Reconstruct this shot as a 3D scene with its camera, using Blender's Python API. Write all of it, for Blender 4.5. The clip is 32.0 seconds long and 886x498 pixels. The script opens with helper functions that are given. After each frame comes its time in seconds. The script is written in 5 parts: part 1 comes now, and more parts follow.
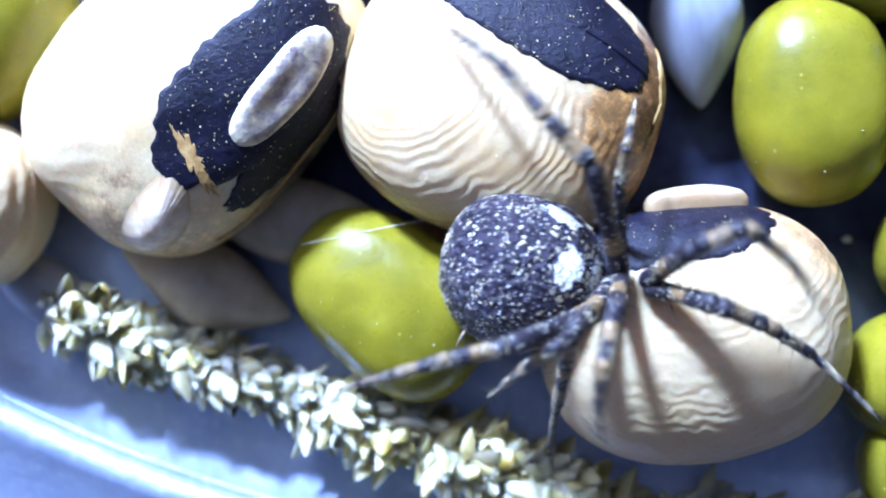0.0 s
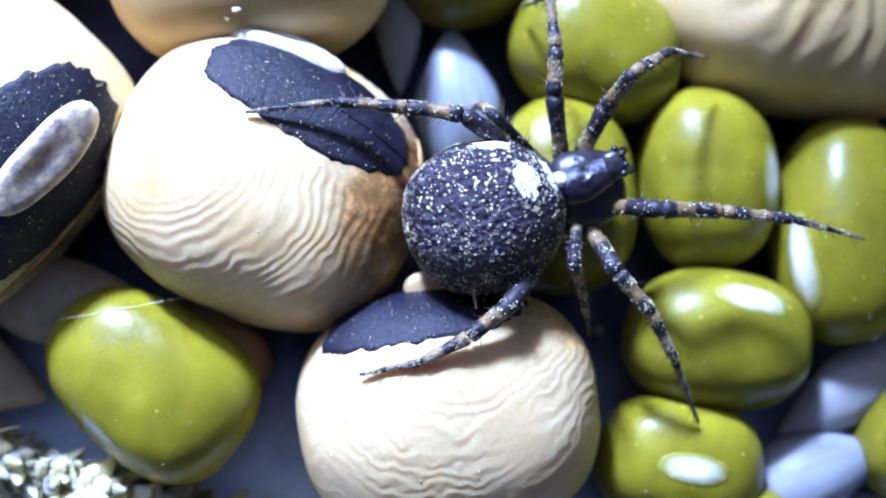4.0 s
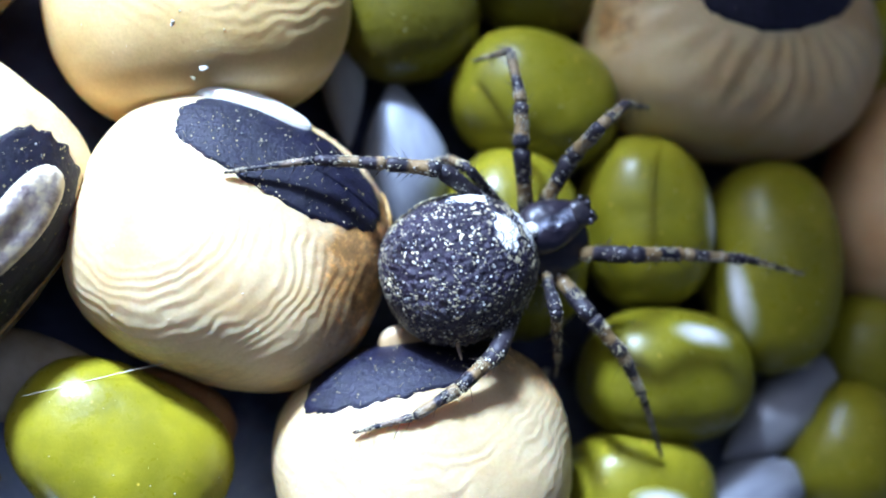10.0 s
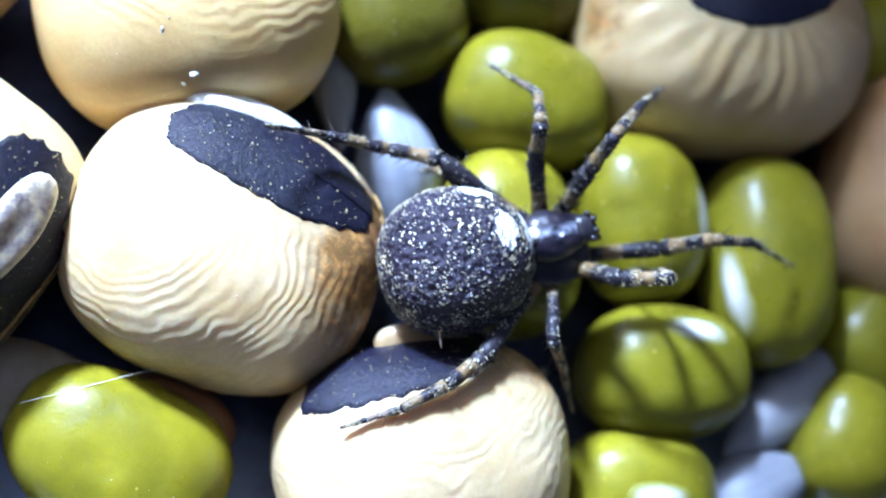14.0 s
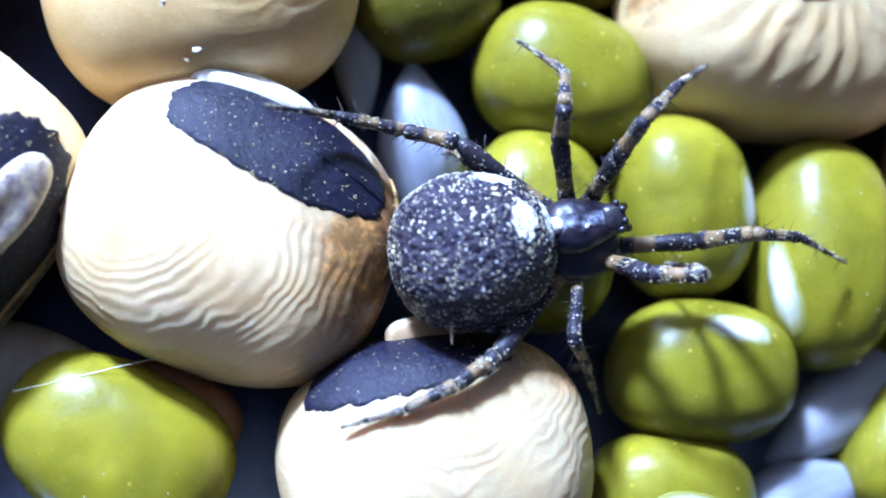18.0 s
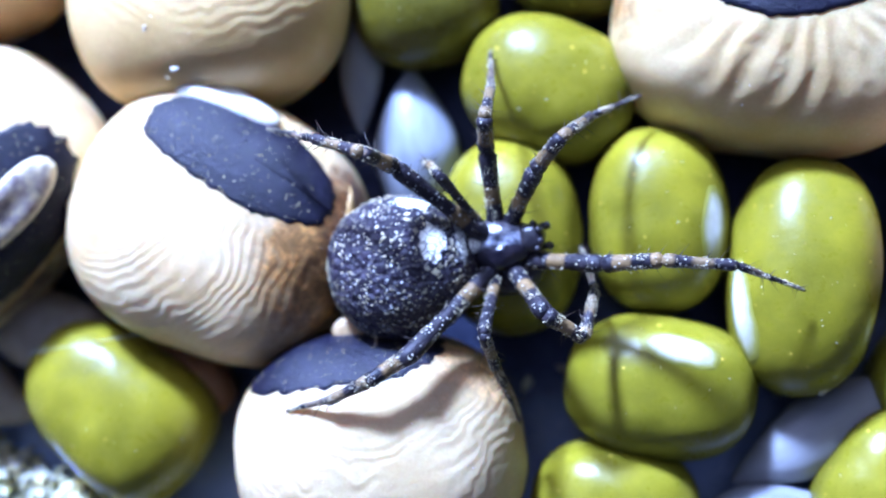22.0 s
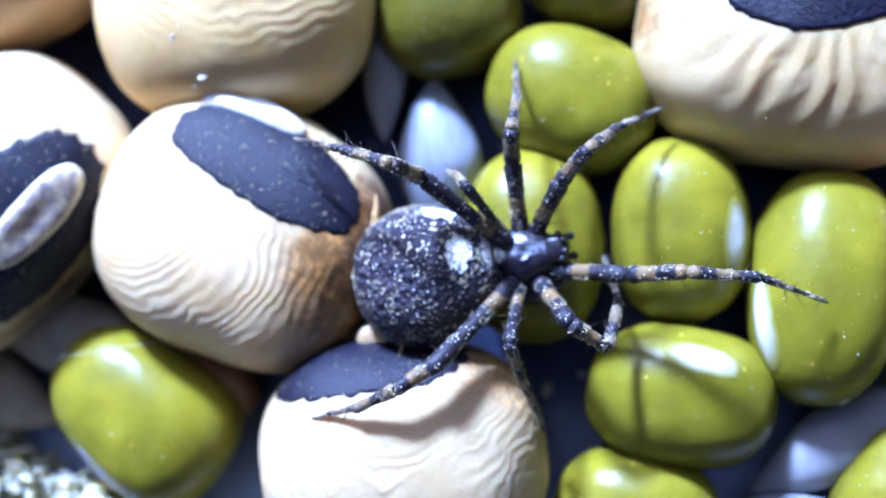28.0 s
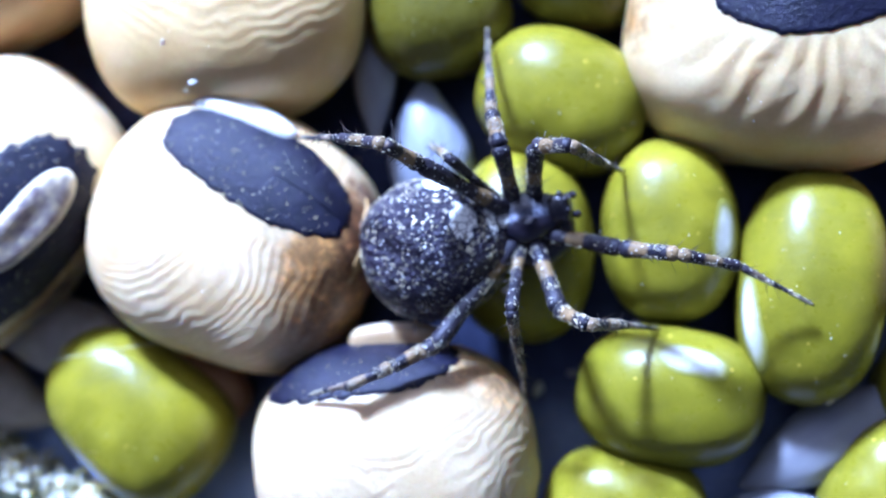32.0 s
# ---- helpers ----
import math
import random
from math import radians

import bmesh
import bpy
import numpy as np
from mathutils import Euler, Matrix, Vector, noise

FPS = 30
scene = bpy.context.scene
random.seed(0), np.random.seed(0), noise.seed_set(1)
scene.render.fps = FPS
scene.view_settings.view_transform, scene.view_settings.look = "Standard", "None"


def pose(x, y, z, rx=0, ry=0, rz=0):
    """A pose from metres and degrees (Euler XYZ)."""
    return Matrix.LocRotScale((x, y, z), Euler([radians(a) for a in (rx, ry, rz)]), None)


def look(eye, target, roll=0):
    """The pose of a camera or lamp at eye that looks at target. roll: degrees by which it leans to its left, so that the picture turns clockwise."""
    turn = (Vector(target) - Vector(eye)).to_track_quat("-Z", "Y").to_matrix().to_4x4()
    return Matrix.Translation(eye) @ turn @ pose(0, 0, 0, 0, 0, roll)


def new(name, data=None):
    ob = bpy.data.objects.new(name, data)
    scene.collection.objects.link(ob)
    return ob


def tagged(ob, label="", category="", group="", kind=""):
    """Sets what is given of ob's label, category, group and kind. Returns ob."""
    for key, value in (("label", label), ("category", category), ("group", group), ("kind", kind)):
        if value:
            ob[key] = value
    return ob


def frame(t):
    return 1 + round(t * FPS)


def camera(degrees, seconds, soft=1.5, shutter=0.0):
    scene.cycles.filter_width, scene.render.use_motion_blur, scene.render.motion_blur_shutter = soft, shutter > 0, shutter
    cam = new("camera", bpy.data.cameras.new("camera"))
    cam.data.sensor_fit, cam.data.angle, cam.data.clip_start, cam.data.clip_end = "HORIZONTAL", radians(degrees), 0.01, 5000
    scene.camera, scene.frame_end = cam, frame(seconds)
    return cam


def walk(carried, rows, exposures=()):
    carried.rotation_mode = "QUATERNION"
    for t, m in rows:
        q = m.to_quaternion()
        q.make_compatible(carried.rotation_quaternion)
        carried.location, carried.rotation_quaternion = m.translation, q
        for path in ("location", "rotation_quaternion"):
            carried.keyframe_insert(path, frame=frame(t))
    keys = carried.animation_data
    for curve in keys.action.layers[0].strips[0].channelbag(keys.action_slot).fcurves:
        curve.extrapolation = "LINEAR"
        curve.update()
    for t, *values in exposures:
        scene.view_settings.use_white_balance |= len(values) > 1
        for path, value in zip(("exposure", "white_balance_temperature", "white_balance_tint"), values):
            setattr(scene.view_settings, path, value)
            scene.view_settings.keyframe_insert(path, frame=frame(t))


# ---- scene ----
cam = camera(40.0, 32.0, soft=1.9, shutter=0.4)
cam.data.dof.use_dof, cam.data.dof.focus_distance, cam.data.dof.aperture_fstop = True, 0.0319, 39.0
# seconds, place in millimetres, turn in degrees
PATH = [
    (0, -6.76, -4.13, 37.34, 0.80, 2.33, -1.97),
    (0.5, -6.73, -4.61, 38.70, 1.69, 1.44, -2.37),
    (1, -2.40, -5.56, 39.76, 5.62, 2.09, -2.29),
    (1.5, -1.22, -4.40, 40.34, 5.86, 1.61, -2.15),
    (2, -2.61, -4.55, 40.53, 6.27, 0.10, -2.10),
    (2.5, -2.78, -5.59, 39.82, 7.44, -1.55, -1.64),
    (3, -5.28, -6.03, 39.45, 8.40, -3.99, -1.76),
    (3.5, -5.42, -6.26, 38.70, 8.35, -5.64, -1.58),
    (5.5, -6.65, -3.78, 36.03, 5.85, -10.98, -2.06),
    (6, -6.92, -2.51, 35.51, 5.87, -12.75, -3.18),
    (6.5, -6.60, -3.38, 35.53, 6.96, -12.18, -3.95),
    (7, -6.70, -3.79, 35.13, 7.18, -12.50, -4.01),
    (7.5, -7.80, -4.97, 34.92, 8.47, -14.05, -4.47),
    (8, -8.37, -5.04, 34.46, 8.83, -14.93, -4.65),
    (8.5, -9.78, -5.59, 35.91, 9.12, -15.14, -5.09),
    (9, -10.12, -5.75, 36.63, 10.17, -15.98, -5.75),
    (9.5, -11.11, -5.55, 36.90, 10.17, -16.76, -5.83),
    (10, -11.10, -5.42, 37.26, 10.41, -16.91, -5.75),
    (10.5, -10.56, -5.26, 36.82, 11.33, -17.30, -5.55),
    (11, -10.35, -5.43, 36.44, 11.25, -17.15, -5.16),
    (11.5, -10.80, -6.25, 36.27, 12.35, -16.86, -5.82),
    (12, -12.07, -6.64, 36.44, 12.17, -17.58, -6.12),
    (12.5, -11.96, -7.00, 37.14, 12.64, -17.17, -6.63),
    (13, -10.95, -6.81, 36.57, 12.23, -17.23, -6.45),
    (13.5, -10.66, -7.12, 36.37, 12.87, -17.20, -6.79),
    (14, -10.82, -6.02, 37.42, 11.67, -16.36, -7.04),
    (14.5, -11.20, -5.75, 37.62, 11.90, -16.19, -7.53),
    (15, -10.99, -5.76, 37.85, 11.81, -15.80, -7.52),
    (15.5, -11.53, -6.05, 38.15, 11.93, -16.23, -7.89),
    (17.5, -10.14, -5.53, 35.94, 10.93, -15.46, -6.62),
    (18, -8.05, -5.25, 36.08, 9.51, -11.97, -5.08),
    (18.5, -3.73, -4.90, 37.78, 7.71, -6.68, -3.73),
    (19, -2.22, -1.94, 38.05, 4.79, -2.24, -2.36),
    (19.5, -0.26, -2.43, 37.89, 4.66, 0.38, -1.22),
    (20, 1.92, -2.76, 39.31, 4.34, 3.43, -0.88),
    (20.5, 1.71, -2.71, 40.52, 4.76, 4.46, -0.21),
    (21, 4.30, -2.96, 39.63, 5.10, 6.48, 0.08),
    (21.5, 3.76, -3.56, 41.79, 4.56, 5.69, 0.08),
    (22, 4.58, -3.65, 39.20, 5.50, 6.40, 0.37),
    (22.5, 4.64, -3.12, 38.87, 5.07, 6.52, 0.54),
    (23, 4.77, -2.86, 39.02, 5.02, 7.02, 0.54),
    (23.5, 4.38, -2.47, 38.82, 4.25, 6.60, 0.46),
    (24, 4.36, -2.87, 38.88, 4.57, 6.56, 0.39),
    (24.5, 4.54, -2.12, 38.73, 3.57, 7.05, 0.29),
    (25, 4.02, -2.39, 38.58, 3.83, 6.30, 0.36),
    (25.5, 4.27, -2.94, 38.67, 4.69, 6.65, 0.38),
    (27.5, 3.36, -2.52, 40.17, 3.90, 5.67, 0.27),
    (28, 3.84, -3.27, 39.65, 5.28, 6.26, 0.69),
    (28.5, 3.73, -2.58, 39.96, 4.26, 6.11, 0.35),
    (29, 3.55, -2.78, 40.29, 4.41, 5.73, 0.23),
    (29.5, 4.07, -3.09, 40.13, 5.04, 6.52, 0.41),
    (30, 4.09, -2.97, 40.20, 4.73, 6.53, 0.38),
    (30.5, 4.29, -3.50, 40.13, 5.38, 6.63, 0.55),
    (31, 3.96, -3.04, 39.90, 4.24, 5.95, 0.52),
    (31.5, 4.48, -3.15, 39.73, 4.99, 6.77, 0.72),
    (32, 4.12, -2.48, 39.94, 4.07, 6.24, 0.41),
]
EXPOSURES = [(0, 1.08, 4280, 21), (3, 0.95, 4320, 22), (6, 1.1, 4520, 18), (9, 1.22, 4620, 12), (13, 1.23, 4560, 11), (15.5, 1.05, 4400, 17), (18, 1.05, 4300, 19), (20, 1.17, 4150, 23), (22, 1.04, 4170, 24), (25, 1.02, 4180, 24), (32, 1.02, 4170, 24)]
walk(cam, [(t, pose(x / 1000, y / 1000, z / 1000, rx, ry, rz)) for t, x, y, z, rx, ry, rz in PATH], EXPOSURES)

# ---------------------------------------------------------------- light
# Bright sun from behind the far edge of the dish, a little from the left, under an open sky.
SUN_AZ, SUN_EL = 22.0, 32.0  # degrees left of +y, degrees above the table
world = bpy.data.worlds.new("sky")
scene.world = world
world.use_nodes = True
sky = world.node_tree.nodes.new("ShaderNodeTexSky")
sky.sky_type, sky.sun_disc = "NISHITA", False
sky.air_density, sky.dust_density, sky.ozone_density = 0.15, 7.0, 0.0
sky.sun_elevation, sky.sun_rotation = radians(SUN_EL), radians(-SUN_AZ)
world.node_tree.links.new(sky.outputs[0], world.node_tree.nodes["Background"].inputs[0])
world.node_tree.nodes["Background"].inputs[1].default_value = 0.06
sun_data = bpy.data.lights.new("sun", "SUN")
sun_data.energy, sun_data.angle, sun_data.color = 6.0, radians(8.0), (0.97, 0.985, 1.0)
sun = new("sun", sun_data)
SUN_WAY = Vector((-math.sin(radians(SUN_AZ)) * math.cos(radians(SUN_EL)),
                  math.cos(radians(SUN_AZ)) * math.cos(radians(SUN_EL)), math.sin(radians(SUN_EL))))
sun.matrix_world = look(SUN_WAY * 0.3, (0, 0, 0))

# ---------------------------------------------------------------- materials
MM = 0.001


def rgb(c):
    return (*c, 1.0)


class Mat:
    """A node material with a few shorthands; texture space is the object's own, in millimetres."""

    def __init__(self, name, rough=0.5, spec=0.5, coat=0.0, metal=0.0, sss=0.0, sss_radius=(0.6, 0.4, 0.2)):
        self.m = bpy.data.materials.new(name)
        self.m.use_nodes = True
        self.t = self.m.node_tree
        self.b = self.t.nodes["Principled BSDF"]
        i = self.b.inputs
        i["Roughness"].default_value, i["Specular IOR Level"].default_value = rough, spec
        i["Coat Weight"].default_value, i["Metallic"].default_value = coat, metal
        i["Coat Roughness"].default_value = 0.15
        if sss:
            i["Subsurface Weight"].default_value = sss
            i["Subsurface Radius"].default_value = sss_radius
            i["Subsurface Scale"].default_value = MM
        tc = self.node("ShaderNodeTexCoord")
        sc = self.node("ShaderNodeVectorMath")
        sc.operation, sc.inputs[1].default_value = "SCALE", (0, 0, 0)
        sc.inputs["Scale"].default_value = 1000.0
        self.link(tc.outputs["Object"], sc.inputs[0])
        info = self.node("ShaderNodeObjectInfo")
        rnd = self.math("MULTIPLY", info.outputs["Random"], 40.0)
        add = self.node("ShaderNodeVectorMath")
        add.operation = "ADD"
        self.link(sc.outputs[0], add.inputs[0])
        self.link(rnd, add.inputs[1])
        self.plain, self.vec, self.random = sc.outputs[0], add.outputs[0], info.outputs["Random"]

    def node(self, kind):
        return self.t.nodes.new(kind)

    def link(self, a, b):
        self.t.links.new(a, b)

    def put(self, value, socket):
        if hasattr(value, "is_output"):
            self.link(value, socket)
        else:
            socket.default_value = value

    def math(self, op, a, b=0.0, c=0.0):
        n = self.node("ShaderNodeMath")
        n.operation = op
        self.put(a, n.inputs[0]), self.put(b, n.inputs[1]), self.put(c, n.inputs[2])
        return n.outputs[0]

    def noise(self, scale, detail=4.0, rough=0.55, distort=0.0, vec=None):
        n = self.node("ShaderNodeTexNoise")
        n.inputs["Scale"].default_value, n.inputs["Detail"].default_value = scale, detail
        n.inputs["Roughness"].default_value, n.inputs["Distortion"].default_value = rough, distort
        self.link(vec or self.vec, n.inputs["Vector"])
        return n.outputs["Fac"]

    def voronoi(self, scale, feature="F1", vec=None, out="Distance"):
        n = self.node("ShaderNodeTexVoronoi")
        n.feature = feature
        n.inputs["Scale"].default_value = scale
        self.link(vec or self.vec, n.inputs["Vector"])
        return n.outputs[out]

    def ramp(self, fac, *stops):
        n = self.node("ShaderNodeValToRGB")
        e = n.color_ramp.elements
        while len(e) < len(stops):
            e.new(0.5)
        for slot, (at, col) in zip(e, stops):
            slot.position = at
            slot.color = rgb(col) if not isinstance(col, float) else (col, col, col, 1)
        self.link(fac, n.inputs[0])
        return n.outputs[0]

    def mix(self, fac, a, b):
        n = self.node("ShaderNodeMix")
        n.data_type = "RGBA"
        self.put(fac, n.inputs[0])
        self.put(rgb(a) if isinstance(a, tuple) else a, n.inputs[6])
        self.put(rgb(b) if isinstance(b, tuple) else b, n.inputs[7])
        return n.outputs[2]

    def axis(self, which):
        n = self.node("ShaderNodeSeparateXYZ")
        self.link(self.plain, n.inputs[0])
        return n.outputs[which]

    def rim(self, start, end, wobble=0.25, scale=3.0):
        """0 inside a patch, 1 at its edge, uneven by wobble."""
        n = self.node("ShaderNodeAttribute")
        n.attribute_name = "rim"
        f = self.math("MULTIPLY_ADD", self.math("SUBTRACT", self.noise(scale, 4.0), 0.5), wobble, n.outputs["Fac"])
        return self.ramp(f, (start, 0.0), (end, 1.0))

    def color(self, value):
        self.put(rgb(value) if isinstance(value, tuple) else value, self.b.inputs["Base Color"])
        return self

    def rough(self, value):
        self.put(value, self.b.inputs["Roughness"])
        return self

    def bump(self, height, strength, mm):
        n = self.node("ShaderNodeBump")
        n.inputs["Strength"].default_value, n.inputs["Distance"].default_value = strength, mm * MM
        self.link(height, n.inputs["Height"])
        self.link(n.outputs[0], self.b.inputs["Normal"])
        return self


def cream_coat(name, pale=(0.67, 0.535, 0.29), tan=(0.57, 0.40, 0.16), brown=(0.34, 0.20, 0.08), stains_and_shade=()):
    """Seed coat with blotches, both true stain and painted shade: (place, radius, softness, strength, colour), in
    millimetres.
    """
    m = Mat(name, rough=0.42, spec=0.45, sss=0.4, sss_radius=(0.9, 0.5, 0.18))
    blotch = m.ramp(m.noise(0.45, 3.0), (0.42, (0, 0, 0)), (0.72, (1, 1, 1)))
    grain = m.ramp(m.noise(9.0, 5.0, 0.65), (0.35, (0, 0, 0)), (0.75, (1, 1, 1)))
    c = m.mix(blotch, pale, tan)
    c = m.mix(m.math("MULTIPLY", grain, 0.25), c, brown)
    pits = m.ramp(m.voronoi(5.5), (0.03, (1, 1, 1)), (0.10, (0, 0, 0)))
    sparse = m.ramp(m.noise(0.9, 2.0), (0.52, (0, 0, 0)), (0.62, (1, 1, 1)))
    c = m.mix(m.math("MULTIPLY", m.math("MULTIPLY", pits, sparse), 0.5), c, brown)
    for place, radius, soft, strength, colour in stains_and_shade:
        n = m.node("ShaderNodeVectorMath")
        n.operation, n.inputs[1].default_value = "DISTANCE", place
        m.link(m.plain, n.inputs[0])
        far = m.math("ADD", n.outputs["Value"], m.math("MULTIPLY", m.math("SUBTRACT", m.noise(1.1, 6.0, 0.68), 0.5), 3.4))
        far = m.math("DIVIDE", m.math("SUBTRACT", radius, far), soft)
        n = m.node("ShaderNodeClamp")
        m.link(far, n.inputs[0])
        tone = m.ramp(m.noise(2.8, 7.0, 0.72), (0.32, tuple(v * 0.42 for v in colour)), (0.5, colour), (0.66, tuple(min(1, v * 2.4) for v in colour)))
        c = m.mix(m.math("MULTIPLY", n.outputs[0], strength), c, tone)
    m.color(c)
    m.rough(m.math("MULTIPLY_ADD", grain, 0.2, 0.34))
    m.bump(m.math("ADD", m.noise(6.0, 6.0, 0.6), m.math("MULTIPLY", m.noise(2.0, 2.0), 0.8)), 0.32, 0.04)
    return m.m


TAN = cream_coat("tan_seed_coat", (0.60, 0.41, 0.18), (0.48, 0.30, 0.11), (0.30, 0.17, 0.08))
BROWN = cream_coat("brown_seed_coat", (0.34, 0.20, 0.10), (0.26, 0.14, 0.06), (0.14, 0.07, 0.03))
RUST = (0.30, 0.15, 0.03)

m = Mat("rusty_stain", rough=0.5, spec=0.4)
m.color(m.ramp(m.noise(2.2, 6.0, 0.65), (0.3, (0.20, 0.11, 0.03)), (0.5, (0.46, 0.29, 0.08)), (0.72, (0.66, 0.48, 0.22))))
m.bump(m.noise(5.0, 6.0), 0.6, 0.06)
STAIN = m.m

m = Mat("black_eye", rough=0.4, spec=0.3)
m.color(m.ramp(m.noise(3.0, 5.0), (0.3, (0.003, 0.003, 0.008)), (0.75, (0.011, 0.010, 0.027))))
m.color(m.mix(m.rim(0.97, 1.06, 0.22), m.b.inputs["Base Color"].links[0].from_socket, (0.30, 0.17, 0.06)))
m.rough(m.ramp(m.noise(7.0, 3.0), (0.3, 0.33), (0.8, 0.5)))
m.bump(m.math("ADD", m.noise(11.0, 5.0, 0.7), m.math("MULTIPLY", m.voronoi(5.0), 0.4)), 0.7, 0.05)
BLACK_EYE = m.m

m = Mat("pale_scar", rough=0.5, spec=0.4, sss=0.15)
m.color(m.ramp(m.noise(3.0, 5.0, 0.6), (0.30, (0.15, 0.11, 0.10)), (0.46, (0.33, 0.28, 0.24)), (0.60, (0.50, 0.43, 0.28)), (0.75, (0.72, 0.63, 0.38))))
m.color(m.mix(m.rim(0.72, 0.88, 0.3), m.b.inputs["Base Color"].links[0].from_socket, (0.74, 0.66, 0.44)))
m.bump(m.noise(7.0, 6.0, 0.7), 0.7, 0.06)
SCAR = m.m

m = Mat("light_scar", rough=0.42, spec=0.5, sss=0.2)
m.color(m.ramp(m.noise(3.0, 5.0, 0.6), (0.28, (0.66, 0.60, 0.46)), (0.5, (0.82, 0.79, 0.70)), (0.7, (0.88, 0.87, 0.82))))
m.bump(m.noise(7.0, 6.0, 0.7), 0.5, 0.05)
LIGHT_SCAR = m.m

m = Mat("pale_lump", rough=0.45, sss=0.3)
m.color(m.mix(m.rim(0.35, 0.95, 0.5, 1.5), m.ramp(m.noise(2.5, 5.0), (0.3, (0.50, 0.38, 0.20)), (0.7, (0.82, 0.74, 0.56))), (0.42, 0.29, 0.13)))
m.bump(m.noise(5.0, 5.0), 0.4, 0.05)
LUMP = m.m

def green_coat(name, bright, dull):
    """Smooth mung coat between two greens, with pale pores and a satin gloss."""
    m = Mat(name, rough=0.3, spec=0.3, coat=0.0, sss=0.22, sss_radius=(0.8, 0.7, 0.08))
    hue = m.mix(m.random, bright, dull)
    c = m.mix(m.ramp(m.noise(0.5, 3.0), (0.35, (0, 0, 0)), (0.75, (1, 1, 1))), hue, tuple(v * 0.7 for v in dull))
    dots = m.ramp(m.voronoi(1.9), (0.05, (1, 1, 1)), (0.12, (0, 0, 0)))
    c = m.mix(m.math("MULTIPLY", dots, m.ramp(m.noise(0.8, 1.0), (0.45, (0, 0, 0)), (0.55, (1, 1, 1)))), c, (0.66, 0.50, 0.06))
    c = m.mix(m.math("MULTIPLY", m.ramp(m.noise(14.0, 4.0), (0.4, (0, 0, 0)), (0.7, (1, 1, 1))), 0.12), c, (0.34, 0.30, 0.02))
    haze = m.ramp(m.noise(1.3, 5.0, 0.6, 0.6), (0.48, (0, 0, 0)), (0.68, (1, 1, 1)))
    c = m.mix(m.math("MULTIPLY", haze, 0.1), c, (0.40, 0.36, 0.06))
    deep = m.ramp(m.noise(0.9, 4.0, 0.6, 0.8), (0.50, (0, 0, 0)), (0.66, (1, 1, 1)))
    c = m.mix(m.math("MULTIPLY", deep, 0.1), c, (0.085, 0.085, 0.006))
    m.color(c)
    m.rough(m.ramp(m.noise(4.0, 4.0), (0.3, 0.25), (0.8, 0.40)))
    m.b.inputs["Coat Roughness"].default_value = 0.36
    m.bump(m.math("ADD", m.noise(3.5, 4.0), m.math("MULTIPLY", m.noise(20.0, 3.0), 0.25)), 0.25, 0.05)
    return m.m


GREEN = green_coat("green_seed_coat", (0.265, 0.236, 0.004), (0.205, 0.192, 0.004))
# Darker copy of the green coat; shade at the top put into its colour.
SHADED_GREEN = green_coat("shaded_green_coat", (0.135, 0.118, 0.006), (0.10, 0.088, 0.005))

m = Mat("white_scar", rough=0.5, spec=0.25)
m.color(m.ramp(m.noise(4.0, 4.0), (0.3, (0.74, 0.74, 0.68)), (0.7, (0.88, 0.88, 0.86))))
m.color(m.mix(m.rim(0.15, 0.8, 0.2), m.b.inputs["Base Color"].links[0].from_socket, (0.24, 0.23, 0.03)))
m.bump(m.noise(9.0, 4.0), 0.4, 0.03)
WHITE_SCAR = m.m

m = Mat("rice_grain", rough=0.42, spec=0.3, sss=0.6, sss_radius=(1.0, 0.95, 0.9))
streak = m.node("ShaderNodeMapping")
streak.inputs["Scale"].default_value = (1.0, 0.18, 1.0)
m.link(m.vec, streak.inputs[0])
c = m.ramp(m.noise(3.0, 4.0, vec=streak.outputs[0]), (0.3, (0.23, 0.25, 0.30)), (0.75, (0.34, 0.36, 0.41)))
m.color(m.mix(m.math("MULTIPLY", m.random, 0.7), c, (0.36, 0.34, 0.31)))
m.bump(m.noise(6.0, 4.0, vec=streak.outputs[0]), 0.3, 0.04)
RICE = m.m

m = Mat("brown_rice_grain", rough=0.45, spec=0.4, sss=0.5, sss_radius=(1.0, 0.8, 0.5))
m.color(m.ramp(m.noise(1.5, 5.0), (0.3, (0.36, 0.30, 0.20)), (0.7, (0.49, 0.43, 0.31))))
m.bump(m.noise(6.0, 4.0), 0.3, 0.04)
BROWN_RICE = m.m

m = Mat("husk", rough=0.55, spec=0.3, sss=0.8, sss_radius=(1.2, 1.0, 0.5))
c = m.ramp(m.noise(1.2, 4.0), (0.34, (0.36, 0.30, 0.08)), (0.48, (0.54, 0.46, 0.16)), (0.64, (0.70, 0.64, 0.38)))
c = m.mix(m.math("MULTIPLY", m.random, 0.35), c, (0.74, 0.74, 0.68))
m.color(c)
m.bump(m.noise(9.0, 4.0), 0.5, 0.05)
HUSK = m.m

m = Mat("dry_stalk", rough=0.6)
m.color(m.ramp(m.noise(2.0, 5.0), (0.3, (0.25, 0.19, 0.08)), (0.7, (0.55, 0.46, 0.24))))
m.bump(m.noise(6.0, 4.0), 0.5, 0.05)
STALK = m.m

